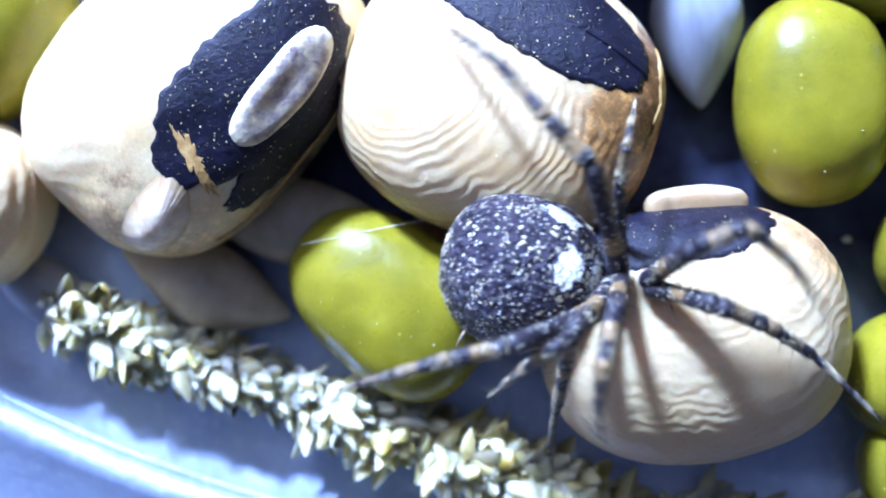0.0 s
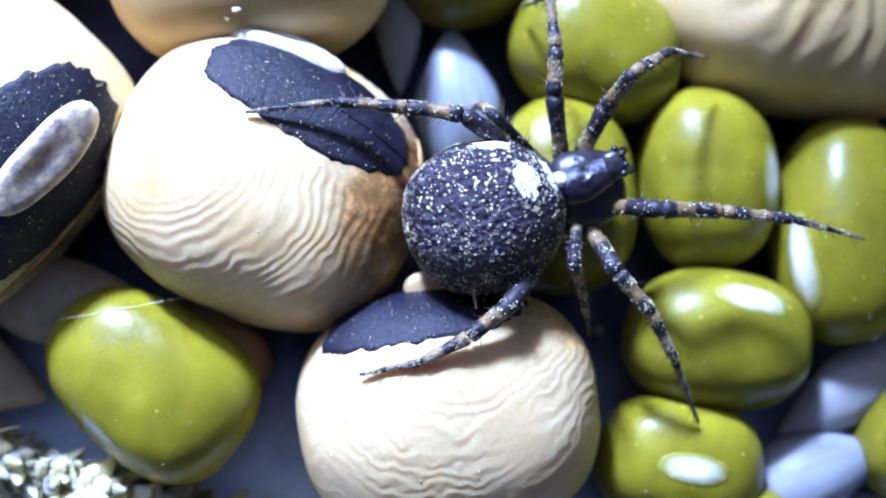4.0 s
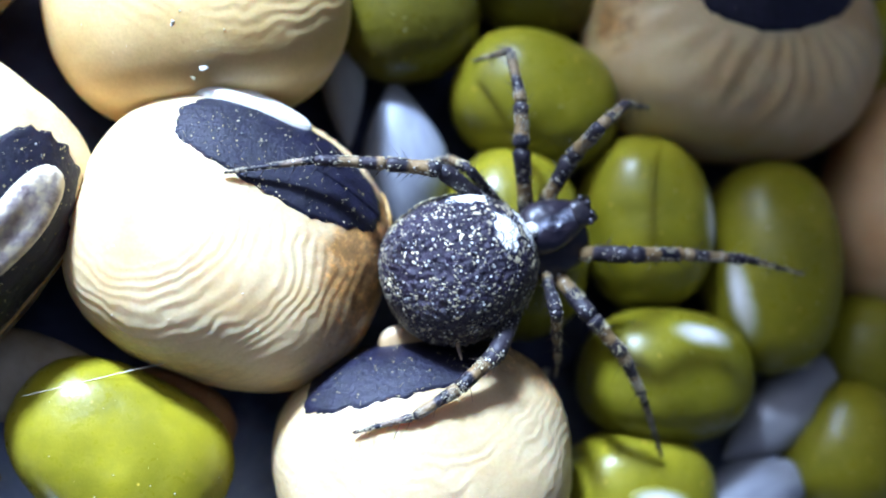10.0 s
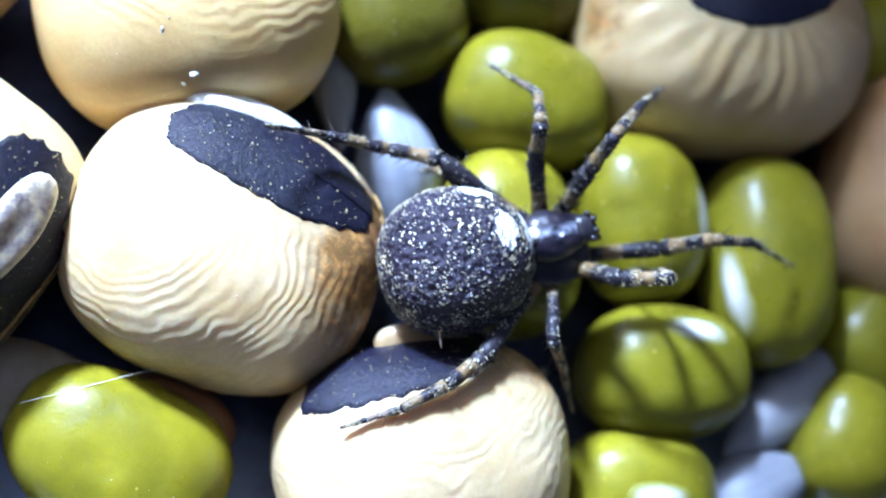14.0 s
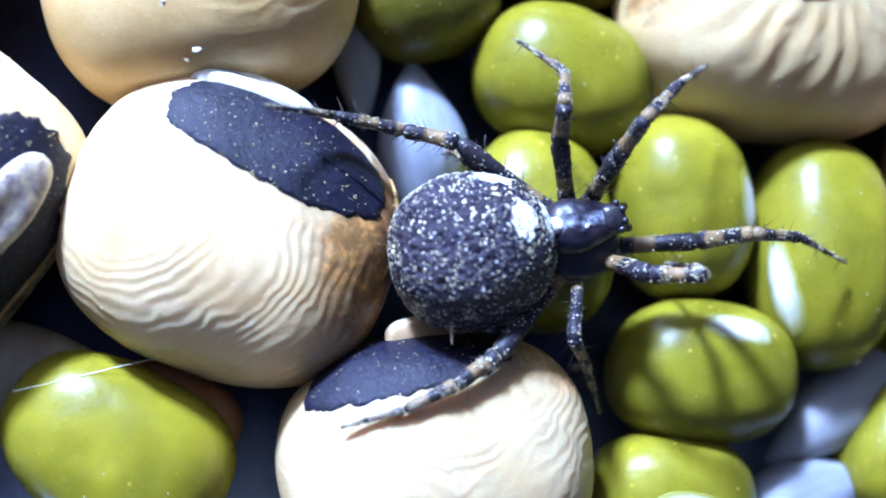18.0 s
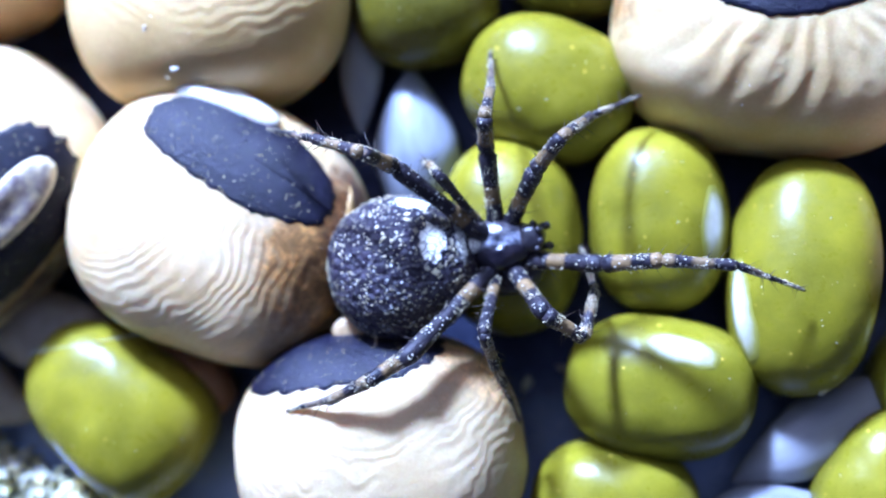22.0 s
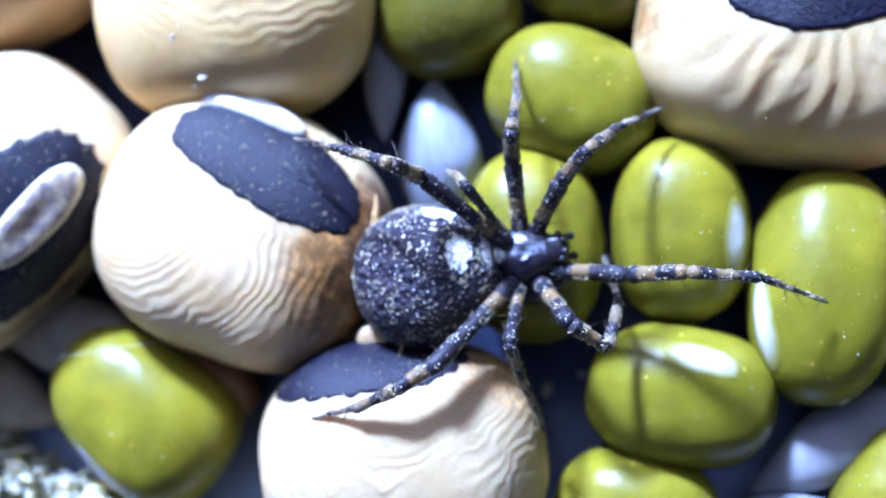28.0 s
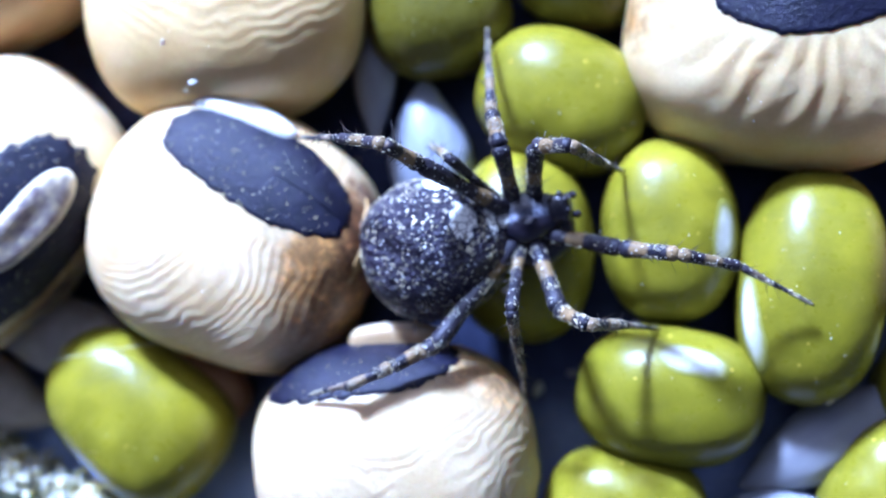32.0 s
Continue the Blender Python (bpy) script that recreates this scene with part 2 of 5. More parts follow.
m = Mat("dish_steel", rough=0.3, metal=0.6)
c = m.ramp(m.noise(0.35, 5.0, 0.6), (0.3, (0.36, 0.42, 0.60)), (0.7, (0.52, 0.58, 0.72)))
c = m.mix(m.math("MULTIPLY", m.ramp(m.noise(3.5, 6.0, 0.7), (0.52, (0, 0, 0)), (0.72, (1, 1, 1))), 0.55), c, (0.74, 0.76, 0.80))
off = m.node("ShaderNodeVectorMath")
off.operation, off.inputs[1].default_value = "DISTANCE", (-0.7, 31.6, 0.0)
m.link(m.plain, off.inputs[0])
# Darkens the floor out to the wall, imitating shade between the beans.
floor_shade = m.ramp(m.math("DIVIDE", m.math("MULTIPLY_ADD", m.noise(0.5, 4.0), 2.0, off.outputs["Value"]), 50.0), (0.735, (1, 1, 1)), (0.815, (0, 0, 0)))
m.color(m.mix(floor_shade, c, m.ramp(m.noise(1.0, 5.0), (0.3, (0.020, 0.024, 0.052)), (0.7, (0.052, 0.058, 0.11)))))
m.rough(m.ramp(m.noise(2.0, 5.0, 0.65), (0.3, 0.30), (0.7, 0.46)))
m.bump(m.noise(2.5, 6.0), 0.45, 0.08)
STEEL = m.m

m = Mat("table_top", rough=0.6)
m.color(m.ramp(m.noise(0.02, 6.0), (0.3, (0.16, 0.12, 0.09)), (0.7, (0.26, 0.21, 0.16))))
m.bump(m.noise(0.4, 5.0), 0.3, 0.2)
TABLE = m.m

m = Mat("matt_case", rough=0.6, spec=0.4)
m.color(m.ramp(m.noise(0.3, 5.0), (0.3, (0.012, 0.012, 0.014)), (0.7, (0.024, 0.024, 0.027))))
m.bump(m.noise(6.0, 4.0), 0.3, 0.05)
CASE = m.m

m = Mat("dark_glass", rough=0.08, spec=0.5)
m.color(m.ramp(m.noise(0.1, 4.0), (0.3, (0.005, 0.005, 0.007)), (0.7, (0.009, 0.009, 0.012))))
m.rough(m.ramp(m.noise(0.2, 5.0, 0.65), (0.3, 0.06), (0.7, 0.16)))
SCREEN = m.m

m = Mat("dust", rough=0.6, sss=0.3)
m.color(m.ramp(m.noise(0.9, 2.0), (0.35, (0.62, 0.54, 0.28)), (0.65, (0.82, 0.80, 0.70))))
DUST = m.m

m = Mat("golden_dust", rough=0.5)
m.color(m.ramp(m.noise(0.9, 2.0), (0.35, (0.50, 0.40, 0.12)), (0.65, (0.78, 0.68, 0.36))))
GOLD_DUST = m.m

m = Mat("silk", rough=0.3, spec=0.6)
m.color((0.80, 0.78, 0.66))
SILK = m.m

# Spider: near-black cuticle flecked with chalky white scales.
m = Mat("abdomen_skin", rough=0.42, spec=0.4)
base = m.ramp(m.noise(1.6, 5.0, 0.6), (0.3, (0.007, 0.005, 0.012)), (0.72, (0.034, 0.025, 0.046)))
cell = m.voronoi(5.2, vec=m.plain)
flecks = m.ramp(m.math("ADD", cell, m.math("MULTIPLY", m.noise(4.0, 4.0, vec=m.plain), 0.42)), (0.36, (1, 1, 1)), (0.45, (0, 0, 0)))
fine = m.ramp(m.voronoi(11.0, vec=m.plain), (0.10, (1, 1, 1)), (0.22, (0, 0, 0)))
c = m.mix(m.math("MULTIPLY", fine, 0.5), base, (0.20, 0.19, 0.22))
c = m.mix(flecks, c, (0.60, 0.60, 0.55))
m.color(c)
m.rough(m.ramp(m.noise(5.0, 3.0), (0.3, 0.22), (0.7, 0.5)))
m.bump(m.math("ADD", m.math("MULTIPLY_ADD", m.voronoi(6.0, "SMOOTH_F1", vec=m.plain), -1.6, m.math("MULTIPLY", flecks, 0.6)), m.noise(7.0, 6.0, 0.7)), 1.0, 0.09)
SKIN = m.m

m = Mat("chalk_patch", rough=0.55)
m.color(m.ramp(m.voronoi(4.6, "DISTANCE_TO_EDGE"), (0.015, (0.16, 0.14, 0.11)), (0.07, (0.86, 0.85, 0.74))))
m.color(m.mix(m.rim(0.72, 0.85, 1.2, 4.0), m.b.inputs["Base Color"].links[0].from_socket, (0.018, 0.016, 0.034)))
m.bump(m.noise(8.0, 4.0), 0.5, 0.05)
CHALK = m.m

m = Mat("white_scale", rough=0.5)
m.color(m.ramp(m.noise(1.5, 4.0), (0.32, (0.13, 0.12, 0.11)), (0.5, (0.36, 0.32, 0.20)), (0.68, (0.74, 0.66, 0.38))))
SCALE = m.m

m = Mat("glossy_cuticle", rough=0.36, spec=0.5, coat=0.1)
m.color(m.ramp(m.noise(2.5, 4.0), (0.3, (0.006, 0.006, 0.012)), (0.75, (0.035, 0.028, 0.030))))
m.bump(m.noise(9.0, 4.0), 0.25, 0.03)
CUTICLE = m.m

m = Mat("shield_skin", rough=0.34, spec=0.5, coat=0.1)
y = m.math("ABSOLUTE", m.math("ADD", m.axis(1), m.math("MULTIPLY_ADD", m.noise(2.0, 4.0), 0.5, -0.33)))
stripe = m.ramp(y, (0.05, (1, 1, 1)), (0.17, (0, 0, 0)))
dark = m.ramp(m.noise(2.5, 4.0), (0.3, (0.004, 0.004, 0.012)), (0.75, (0.032, 0.024, 0.030)))
m.color(m.mix(m.math("MULTIPLY", stripe, m.ramp(m.noise(5.0, 5.0, 0.7), (0.35, 0.1), (0.65, 1.0))), dark, (0.34, 0.35, 0.42)))
m.bump(m.noise(7.0, 5.0), 0.5, 0.04)
SHIELD = m.m

m = Mat("palp_skin", rough=0.5)
m.color(m.ramp(m.noise(2.0, 4.0), (0.35, (0.05, 0.035, 0.03)), (0.65, (0.42, 0.30, 0.16))))
m.bump(m.noise(8.0, 4.0), 0.4, 0.04)
PALP = m.m

m = Mat("spine", rough=0.4)
m.color((0.05, 0.035, 0.025))
SPINE = m.m


def banded(name, pale, stops):
    """Leg skin with dark rings along its length (x, in mm), dusted with white scales on its upper side."""
    m = Mat(name, rough=0.5, spec=0.33)
    x = m.math("MULTIPLY_ADD", m.noise(2.5, 3.0), 0.22, m.math("SUBTRACT", m.axis(0), 0.11))
    band = m.ramp(m.math("DIVIDE", x, 2.4), *stops)
    dark = m.ramp(m.noise(3.0, 4.0), (0.3, (0.005, 0.005, 0.010)), (0.7, (0.035, 0.028, 0.035)))
    pale_c = m.ramp(m.noise(2.5, 4.0), (0.3, tuple(v * 0.55 for v in pale)), (0.7, pale))
    c = m.mix(band, dark, pale_c)
    fleck = m.ramp(m.voronoi(6.5), (0.16, (1, 1, 1)), (0.28, (0, 0, 0)))
    where = m.ramp(m.noise(1.3, 3.0), (0.42, (0, 0, 0)), (0.55, (1, 1, 1)))
    c = m.mix(m.math("MULTIPLY", fleck, where), c, (0.62, 0.60, 0.50))
    m.color(c)
    m.bump(m.math("ADD", m.noise(7.0, 5.0), m.math("MULTIPLY", fleck, 0.7)), 0.7, 0.05)
    return m.m


K0, K1 = (0, 0, 0), (1, 1, 1)
BANDS = {
    "femur": banded("femur_skin", (0.23, 0.155, 0.06), ((0.0, K0), (0.36, K0), (0.40, K1), (0.58, K1), (0.62, K0), (0.95, K0))),
    "tibia": banded("tibia_skin", (0.25, 0.17, 0.07), ((0.0, K0), (0.14, K0), (0.18, K1), (0.36, K1), (0.40, K0), (0.62, K0), (0.66, K1), (0.95, K1))),
    "metatarsus": banded("metatarsus_skin", (0.25, 0.18, 0.085), ((0.0, K1), (0.10, K1), (0.14, K0), (0.30, K0), (0.34, K1), (0.52, K1), (0.56, K0), (0.95, K0))),
    "tarsus": banded("tarsus_skin", (0.20, 0.15, 0.10), ((0.0, K0), (0.12, K0), (0.17, K1), (0.36, K1), (0.40, K0), (0.95, K0))),
}


# ---------------------------------------------------------------- mesh helpers
def mesh_of(name, verts, faces, smooth=True):
    """A mesh from points in millimetres."""
    me = bpy.data.meshes.new(name)
    me.from_pydata((np.asarray(verts, float) * MM).tolist(), [], faces)
    me.validate()
    me.polygons.foreach_set("use_smooth", [smooth] * len(me.polygons))
    me.update()
    return me


def part(name, data, material, parent, label="", m=None):
    """Links a bmesh or a mesh as one object under a thing or a part."""
    if isinstance(data, bmesh.types.BMesh):
        me = bpy.data.meshes.new(name)
        data.to_mesh(me)
        data.free()
        data = me
    if material is not None and not data.materials:
        data.materials.append(material)
    ob = new(name, data)
    ob.parent = parent
    if m is not None:
        ob.matrix_basis = m
    return tagged(ob, label)


def thing(name, m, label, category, group="", kind=""):
    ob = new(name)
    ob.empty_display_size = 0.001
    ob.matrix_basis = m
    return tagged(ob, label, category, group, kind)


def at(x, y, z, rx=0, ry=0, rz=0):
    """A pose from millimetres and degrees."""
    return pose(x * MM, y * MM, z * MM, rx, ry, rz)


def cube_sphere(n):
    """Unit directions and quads of a sphere with no poles."""
    t = np.tan(np.linspace(-1, 1, n + 1) * np.pi / 4)
    a, b = np.meshgrid(t, t, indexing="ij")
    o = np.ones_like(a)
    sides = [(o, a, b), (-o, b, a), (b, o, a), (a, -o, b), (a, b, o), (b, a, -o)]
    pts = np.concatenate([np.stack(s, -1).reshape(-1, 3) for s in sides])
    k = np.arange((n + 1) ** 2).reshape(n + 1, n + 1)
    quad = np.stack([k[:-1, :-1], k[1:, :-1], k[1:, 1:], k[:-1, 1:]], -1).reshape(-1, 4)
    faces = np.concatenate([quad + s * (n + 1) ** 2 for s in range(6)])
    pts /= np.linalg.norm(pts, axis=1)[:, None]
    key = np.round(pts, 6)
    uniq, first, inv = np.unique(key, axis=0, return_index=True, return_inverse=True)
    inv = inv.reshape(-1)
    return pts[first], inv[faces].tolist()


def value_noise(p, seed=0):
    """Smooth noise between -1 and 1 at points p (n, 3), one cell a unit."""
    p = np.asarray(p, float) + seed * 17.31
    i = np.floor(p).astype(np.int64)
    f = p - i
    f = f * f * (3 - 2 * f)

    def grid(o):
        q = i + o
        h = (q[:, 0] * 374761393 + q[:, 1] * 668265263 + q[:, 2] * 2147483647 + seed * 974711) & 0x7FFFFFFF
        h = ((h ^ (h >> 13)) * 1274126177) & 0x7FFFFFFF
        return ((h ^ (h >> 16)) & 0xFFFF) / 32767.5 - 1

    out = 0
    for dx in (0, 1):
        for dy in (0, 1):
            for dz in (0, 1):
                w = (f[:, 0] if dx else 1 - f[:, 0]) * (f[:, 1] if dy else 1 - f[:, 1]) * (f[:, 2] if dz else 1 - f[:, 2])
                out = out + w * grid(np.array([dx, dy, dz]))
    return out


def fractal(p, seed=0, octaves=3):
    return sum(value_noise(np.asarray(p) * 2.0**k, seed + k) * 0.5**k for k in range(octaves))


def unit(v):
    v = np.asarray(v, float)
    return v / np.linalg.norm(v)


class Seed:
    """The rounded form of a seed: a soft superellipsoid, bent, dented and wrinkled, about its own centre in mm."""

    def __init__(self, axes, turn=0.0, tilt=0.0, power=2.3, lump=0.03, seed=1, bend=0.0, dent=None, taper=0.0, wrinkle=None, calm=None):
        self.calm = calm
        self.axes, self.power, self.lump, self.seed, self.bend, self.dent, self.taper = np.array(axes, float), power, lump, seed, bend, dent, taper
        c, s, ct, st = math.cos(radians(turn)), math.sin(radians(turn)), math.cos(radians(tilt)), math.sin(radians(tilt))
        self.frame = np.array([[c, s, 0], [-s, c, 0], [0, 0, 1]])
        self.frame = np.array([[1, 0, 0], [0, ct, st], [0, -st, ct]]) @ self.frame
        self.wrinkle = wrinkle or []

    def __call__(self, ways, rough=True):
        d = np.asarray(ways, float)
        d = d / np.linalg.norm(d, axis=1)[:, None]
        q = d @ self.frame.T
        r = (np.abs(q / self.axes) ** self.power).sum(1) ** (-1 / self.power)
        r = r * (1 + self.lump * fractal(d * 1.6, self.seed, 2))
        if self.dent is not None:
            way, width, depth = self.dent
            r = r - depth * np.exp(-((1 - d @ unit(way)) / width) ** 2)
        p = q * r[:, None]
        if self.taper:
            k = 1 - self.taper * (p[:, :1] / self.axes[0])
            p[:, 1:] *= k
        if self.bend:
            p[:, 1] += self.bend * ((p[:, 0] / self.axes[0]) ** 2 - 0.4)
        p = p @ self.frame
        if rough:
            for kind, centre, wave, amount, inner, outer in self.wrinkle:
                off = p - np.array(centre)
                warp = fractal(p * 0.45, self.seed + 5, 3)
                if kind != "folds":
                    phase = np.linalg.norm(off, axis=1) + 0.4 * warp
                else:
                    phase = np.arctan2(off[:, 0], -off[:, 1]) * 3.2 + 0.25 * warp
                far = np.linalg.norm(off, axis=1)
                mask = np.clip((far - inner) / 0.8, 0, 1) * np.clip((outer - far) / 1.2, 0, 1)
                if kind != "folds":
                    mask *= np.clip(0.75 + 0.7 * value_noise(p * 0.6, self.seed + 9) + 0.5 * value_noise(p * 1.7, self.seed + 8), 0.1, 1)
                if self.calm is not None:
                    way, along, hl, hw = self.calm
                    c = unit(way)
                    t1 = unit(np.asarray(along, float) - np.dot(along, c) * c)
                    out = np.hypot(p @ t1 / hl, p @ np.cross(c, t1) / hw)
                    mask *= np.where(p @ c > 0, np.clip((out - 0.95) / 0.22, 0, 1), 1)
                fold = np.sin(phase * 2 * np.pi / wave + {"folds": 0.3, "rings": 1.1, "maze": 2.1}[kind] * (1.5 * value_noise(p * 1.9, self.seed + 3) + 1.1 * value_noise(p * 4.1, self.seed + 4)))
                fold = np.where(fold > 0, np.abs(fold) ** 1.4, -np.abs(fold) ** 0.9)
                p = p + d * (amount * mask * fold)[:, None]
        return p


def seed_mesh(name, form, n):
    ways, faces = cube_sphere(n)
    return mesh_of(name, form(ways), faces)


def patch_mesh(name, form, way, along, half_len, half_wide, lift, ragged=0.06, seed=3, profile=None, rings=14, spokes=160, square=2.0, smooth=False):
    """A skin lying on a seed form, round the direction way; profile(r) adds height in mm from its middle (0) to its edge (1)."""
    c = unit(way)
    t1 = np.asarray(along, float) - np.dot(along, c) * c
    t1 = unit(t1)
    t2 = np.cross(c, t1)
    base = np.linalg.norm(form(c[None], rough=False))
    th = np.linspace(0, 2 * np.pi, spokes, endpoint=False)
    co, si = np.cos(th), np.sin(th)
    edge = (np.abs(co) ** square + np.abs(si) ** square) ** (-1 / square)
    wob = fractal(np.stack([co * 2.3, si * 2.3, 0 * co], -1), seed, 3) + 0.8 * value_noise(np.stack([co * 9, si * 9, 0 * co], -1), seed + 7) + 0.4 * value_noise(np.stack([co * 19, si * 19, 0 * co], -1), seed + 8)
    edge = edge * (1 + ragged * wob)
    ways, height = [c], [profile(0.0) if profile else 0.0]
    for k in range(1, rings + 1):
        r = k / rings
        rr = edge * r
        for j in range(spokes):
            ways.append(c * base + t1 * (co[j] * rr[j] * half_len) + t2 * (si[j] * rr[j] * half_wide))
            height.append(profile(r) if profile else 0.0)
    ways = np.array(ways)
    p = form(ways, rough=not smooth)
    d = p / np.linalg.norm(p, axis=1)[:, None]
    h = np.array(height) + lift
    h[-spokes:] = -0.06
    p = p + d * h[:, None]
    faces = [(0, 1 + j, 1 + (j + 1) % spokes) for j in range(spokes)]
    for k in range(rings - 1):
        a, b = 1 + k * spokes, 1 + (k + 1) * spokes
        faces += [(a + j, b + j, b + (j + 1) % spokes, a + (j + 1) % spokes) for j in range(spokes)]
    me = mesh_of(name, p, faces)
    rim = me.attributes.new("rim", "FLOAT", "POINT")
    rim.data.foreach_set("value", np.r_[0.0, np.repeat(np.arange(1, rings + 1) / rings, spokes)].astype(np.float32))
    return me


def tube_mesh(name, points, radii, sides=10):
    """A tapered tube through points, closed at both ends."""
    pts = np.array(points, float)
    verts, faces = [], []
    for k, p in enumerate(pts):
        d = unit(pts[min(k + 1, len(pts) - 1)] - pts[max(k - 1, 0)])
        side = unit(np.cross(d, (0.13, 0.21, 1.0)))
        up = np.cross(side, d)
        for j in range(sides):
            a = 2 * np.pi * j / sides
            verts.append(p + radii[k] * (math.cos(a) * side + math.sin(a) * up))
    for k in range(len(pts) - 1):
        for j in range(sides):
            a, b = k * sides + j, k * sides + (j + 1) % sides
            faces.append((a, b, b + sides, a + sides))
    faces.append(tuple(range(sides))[::-1])
    faces.append(tuple(range((len(pts) - 1) * sides, len(pts) * sides)))
    return mesh_of(name, verts, faces)


# ---------------------------------------------------------------- table and dish
def lathe(name, profile, centre, steps):
    verts, faces = [], []
    n = len(profile)
    for j in range(steps):
        a = 2 * np.pi * j / steps
        for r, z in profile:
            verts.append((centre[0] + r * math.cos(a), centre[1] + r * math.sin(a), z))
    for j in range(steps):
        for k in range(n - 1):
            a, b = j * n + k, ((j + 1) % steps) * n + k
            faces.append((a, b, b + 1, a + 1))
    return mesh_of(name, verts, faces)


DISH_C = (-0.7, 31.6)
bm = bmesh.new()
bmesh.ops.create_grid(bm, x_segments=8, y_segments=8, size=0.4)
table = part("ground", bm, TABLE, None, m=at(-0.7, 31.6, -1.6))
tagged(table, "brown wooden table top under the dish", "table", kind="structure")

dish = thing("dish", at(0, 0, 0), "shallow brushed steel dish holding dry beans", "dish")
profile = [(0.02, 0.0), (10, 0.0), (20, 0.0), (30, 0.0), (38, 0.0), (42, 0.0)]
profile += [(42 + 2.6 * math.sin(a), 2.6 - 2.6 * math.cos(a)) for a in np.linspace(0.1, 1.1, 9)]
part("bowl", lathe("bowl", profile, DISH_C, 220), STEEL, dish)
r0, z0 = profile[-1]
rim = [(r0 - 0.05, z0 - 0.02)] + [(r0 + 0.62 - 0.62 * math.cos(a), z0 + 0.62 * math.sin(a)) for a in np.linspace(0.0, 2.3, 10)]
rim += [(r0 + 3.2, z0 - 0.3), (r0 + 6.0, z0 - 0.5), (r0 + 6.3, z0 - 0.9), (r0 + 3.0, -1.3), (36.0, -1.55), (0.02, -1.55)]
part("rim", lathe("rim", rim, DISH_C, 220), STEEL, dish, "rolled shiny rim")


# Unseen slab added on its long edge behind the dish; slid to and fro, it blocks the sun from part of it.
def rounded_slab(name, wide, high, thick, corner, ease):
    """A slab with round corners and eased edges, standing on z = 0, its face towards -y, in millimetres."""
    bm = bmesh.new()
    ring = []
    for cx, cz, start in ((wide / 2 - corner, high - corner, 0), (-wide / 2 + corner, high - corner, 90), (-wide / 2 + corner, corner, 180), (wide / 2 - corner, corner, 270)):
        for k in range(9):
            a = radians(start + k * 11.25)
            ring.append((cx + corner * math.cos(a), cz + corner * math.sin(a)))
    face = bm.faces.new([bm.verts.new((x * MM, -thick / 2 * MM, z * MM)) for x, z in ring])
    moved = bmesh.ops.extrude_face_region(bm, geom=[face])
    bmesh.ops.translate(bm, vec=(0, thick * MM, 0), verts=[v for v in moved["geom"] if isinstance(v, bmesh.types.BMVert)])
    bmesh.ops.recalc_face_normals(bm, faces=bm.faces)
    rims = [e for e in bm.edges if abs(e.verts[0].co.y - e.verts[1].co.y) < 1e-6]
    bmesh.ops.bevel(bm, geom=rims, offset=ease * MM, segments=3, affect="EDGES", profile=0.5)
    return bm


tablet = thing("tablet", at(80.0, 88.0, -1.6), "unseen black slab added behind the dish to block the sun", "tablet")
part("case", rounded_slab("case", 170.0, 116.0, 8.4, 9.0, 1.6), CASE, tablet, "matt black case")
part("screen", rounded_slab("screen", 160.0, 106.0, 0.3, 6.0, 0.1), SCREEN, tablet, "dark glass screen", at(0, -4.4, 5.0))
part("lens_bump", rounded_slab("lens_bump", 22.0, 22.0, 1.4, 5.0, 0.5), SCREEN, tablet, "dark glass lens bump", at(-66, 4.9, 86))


# ---------------------------------------------------------------- black-eyed peas
def pea(label, place, form, eye=None, scar=None, stain=None, coat=TAN, n=64, extra=(), scar_coat=LIGHT_SCAR):
    ob = thing("black_eyed_pea", at(*place), label, "bean", "dry beans in the dish")
    part("body", seed_mesh("pea_body", form, n), coat, ob)
    if eye:
        part("eye_patch", patch_mesh("eye_patch", form, *eye, lift=0.05, ragged=0.085, seed=form.seed, smooth=True), BLACK_EYE, ob, "black eye patch")
    if scar:
        way, along, hl, hw, high = scar
        part("hilum", patch_mesh("hilum", form, way, along, hl, hw, lift=0.05, ragged=0.012, seed=form.seed + 2, square=2.4, smooth=True,
             profile=lambda r: high * (1 - r**6) - 0.55 * high * math.exp(-(r / 0.45) ** 2)), scar_coat, ob, "pale oval seed scar")
    for k, (name, way, along, hl, hw, mat, lab, lift, rag) in enumerate(list(stain or []) + list(extra)):
        part(name, patch_mesh(name, form, way, along, hl, hw, lift=lift, ragged=rag, seed=form.seed + 11 + k,
             profile=(lambda r: 0.42 * (1 - r * r) ** 2) if name == "ridge" else None, smooth=name == "ridge"), mat, ob, lab)
    return ob


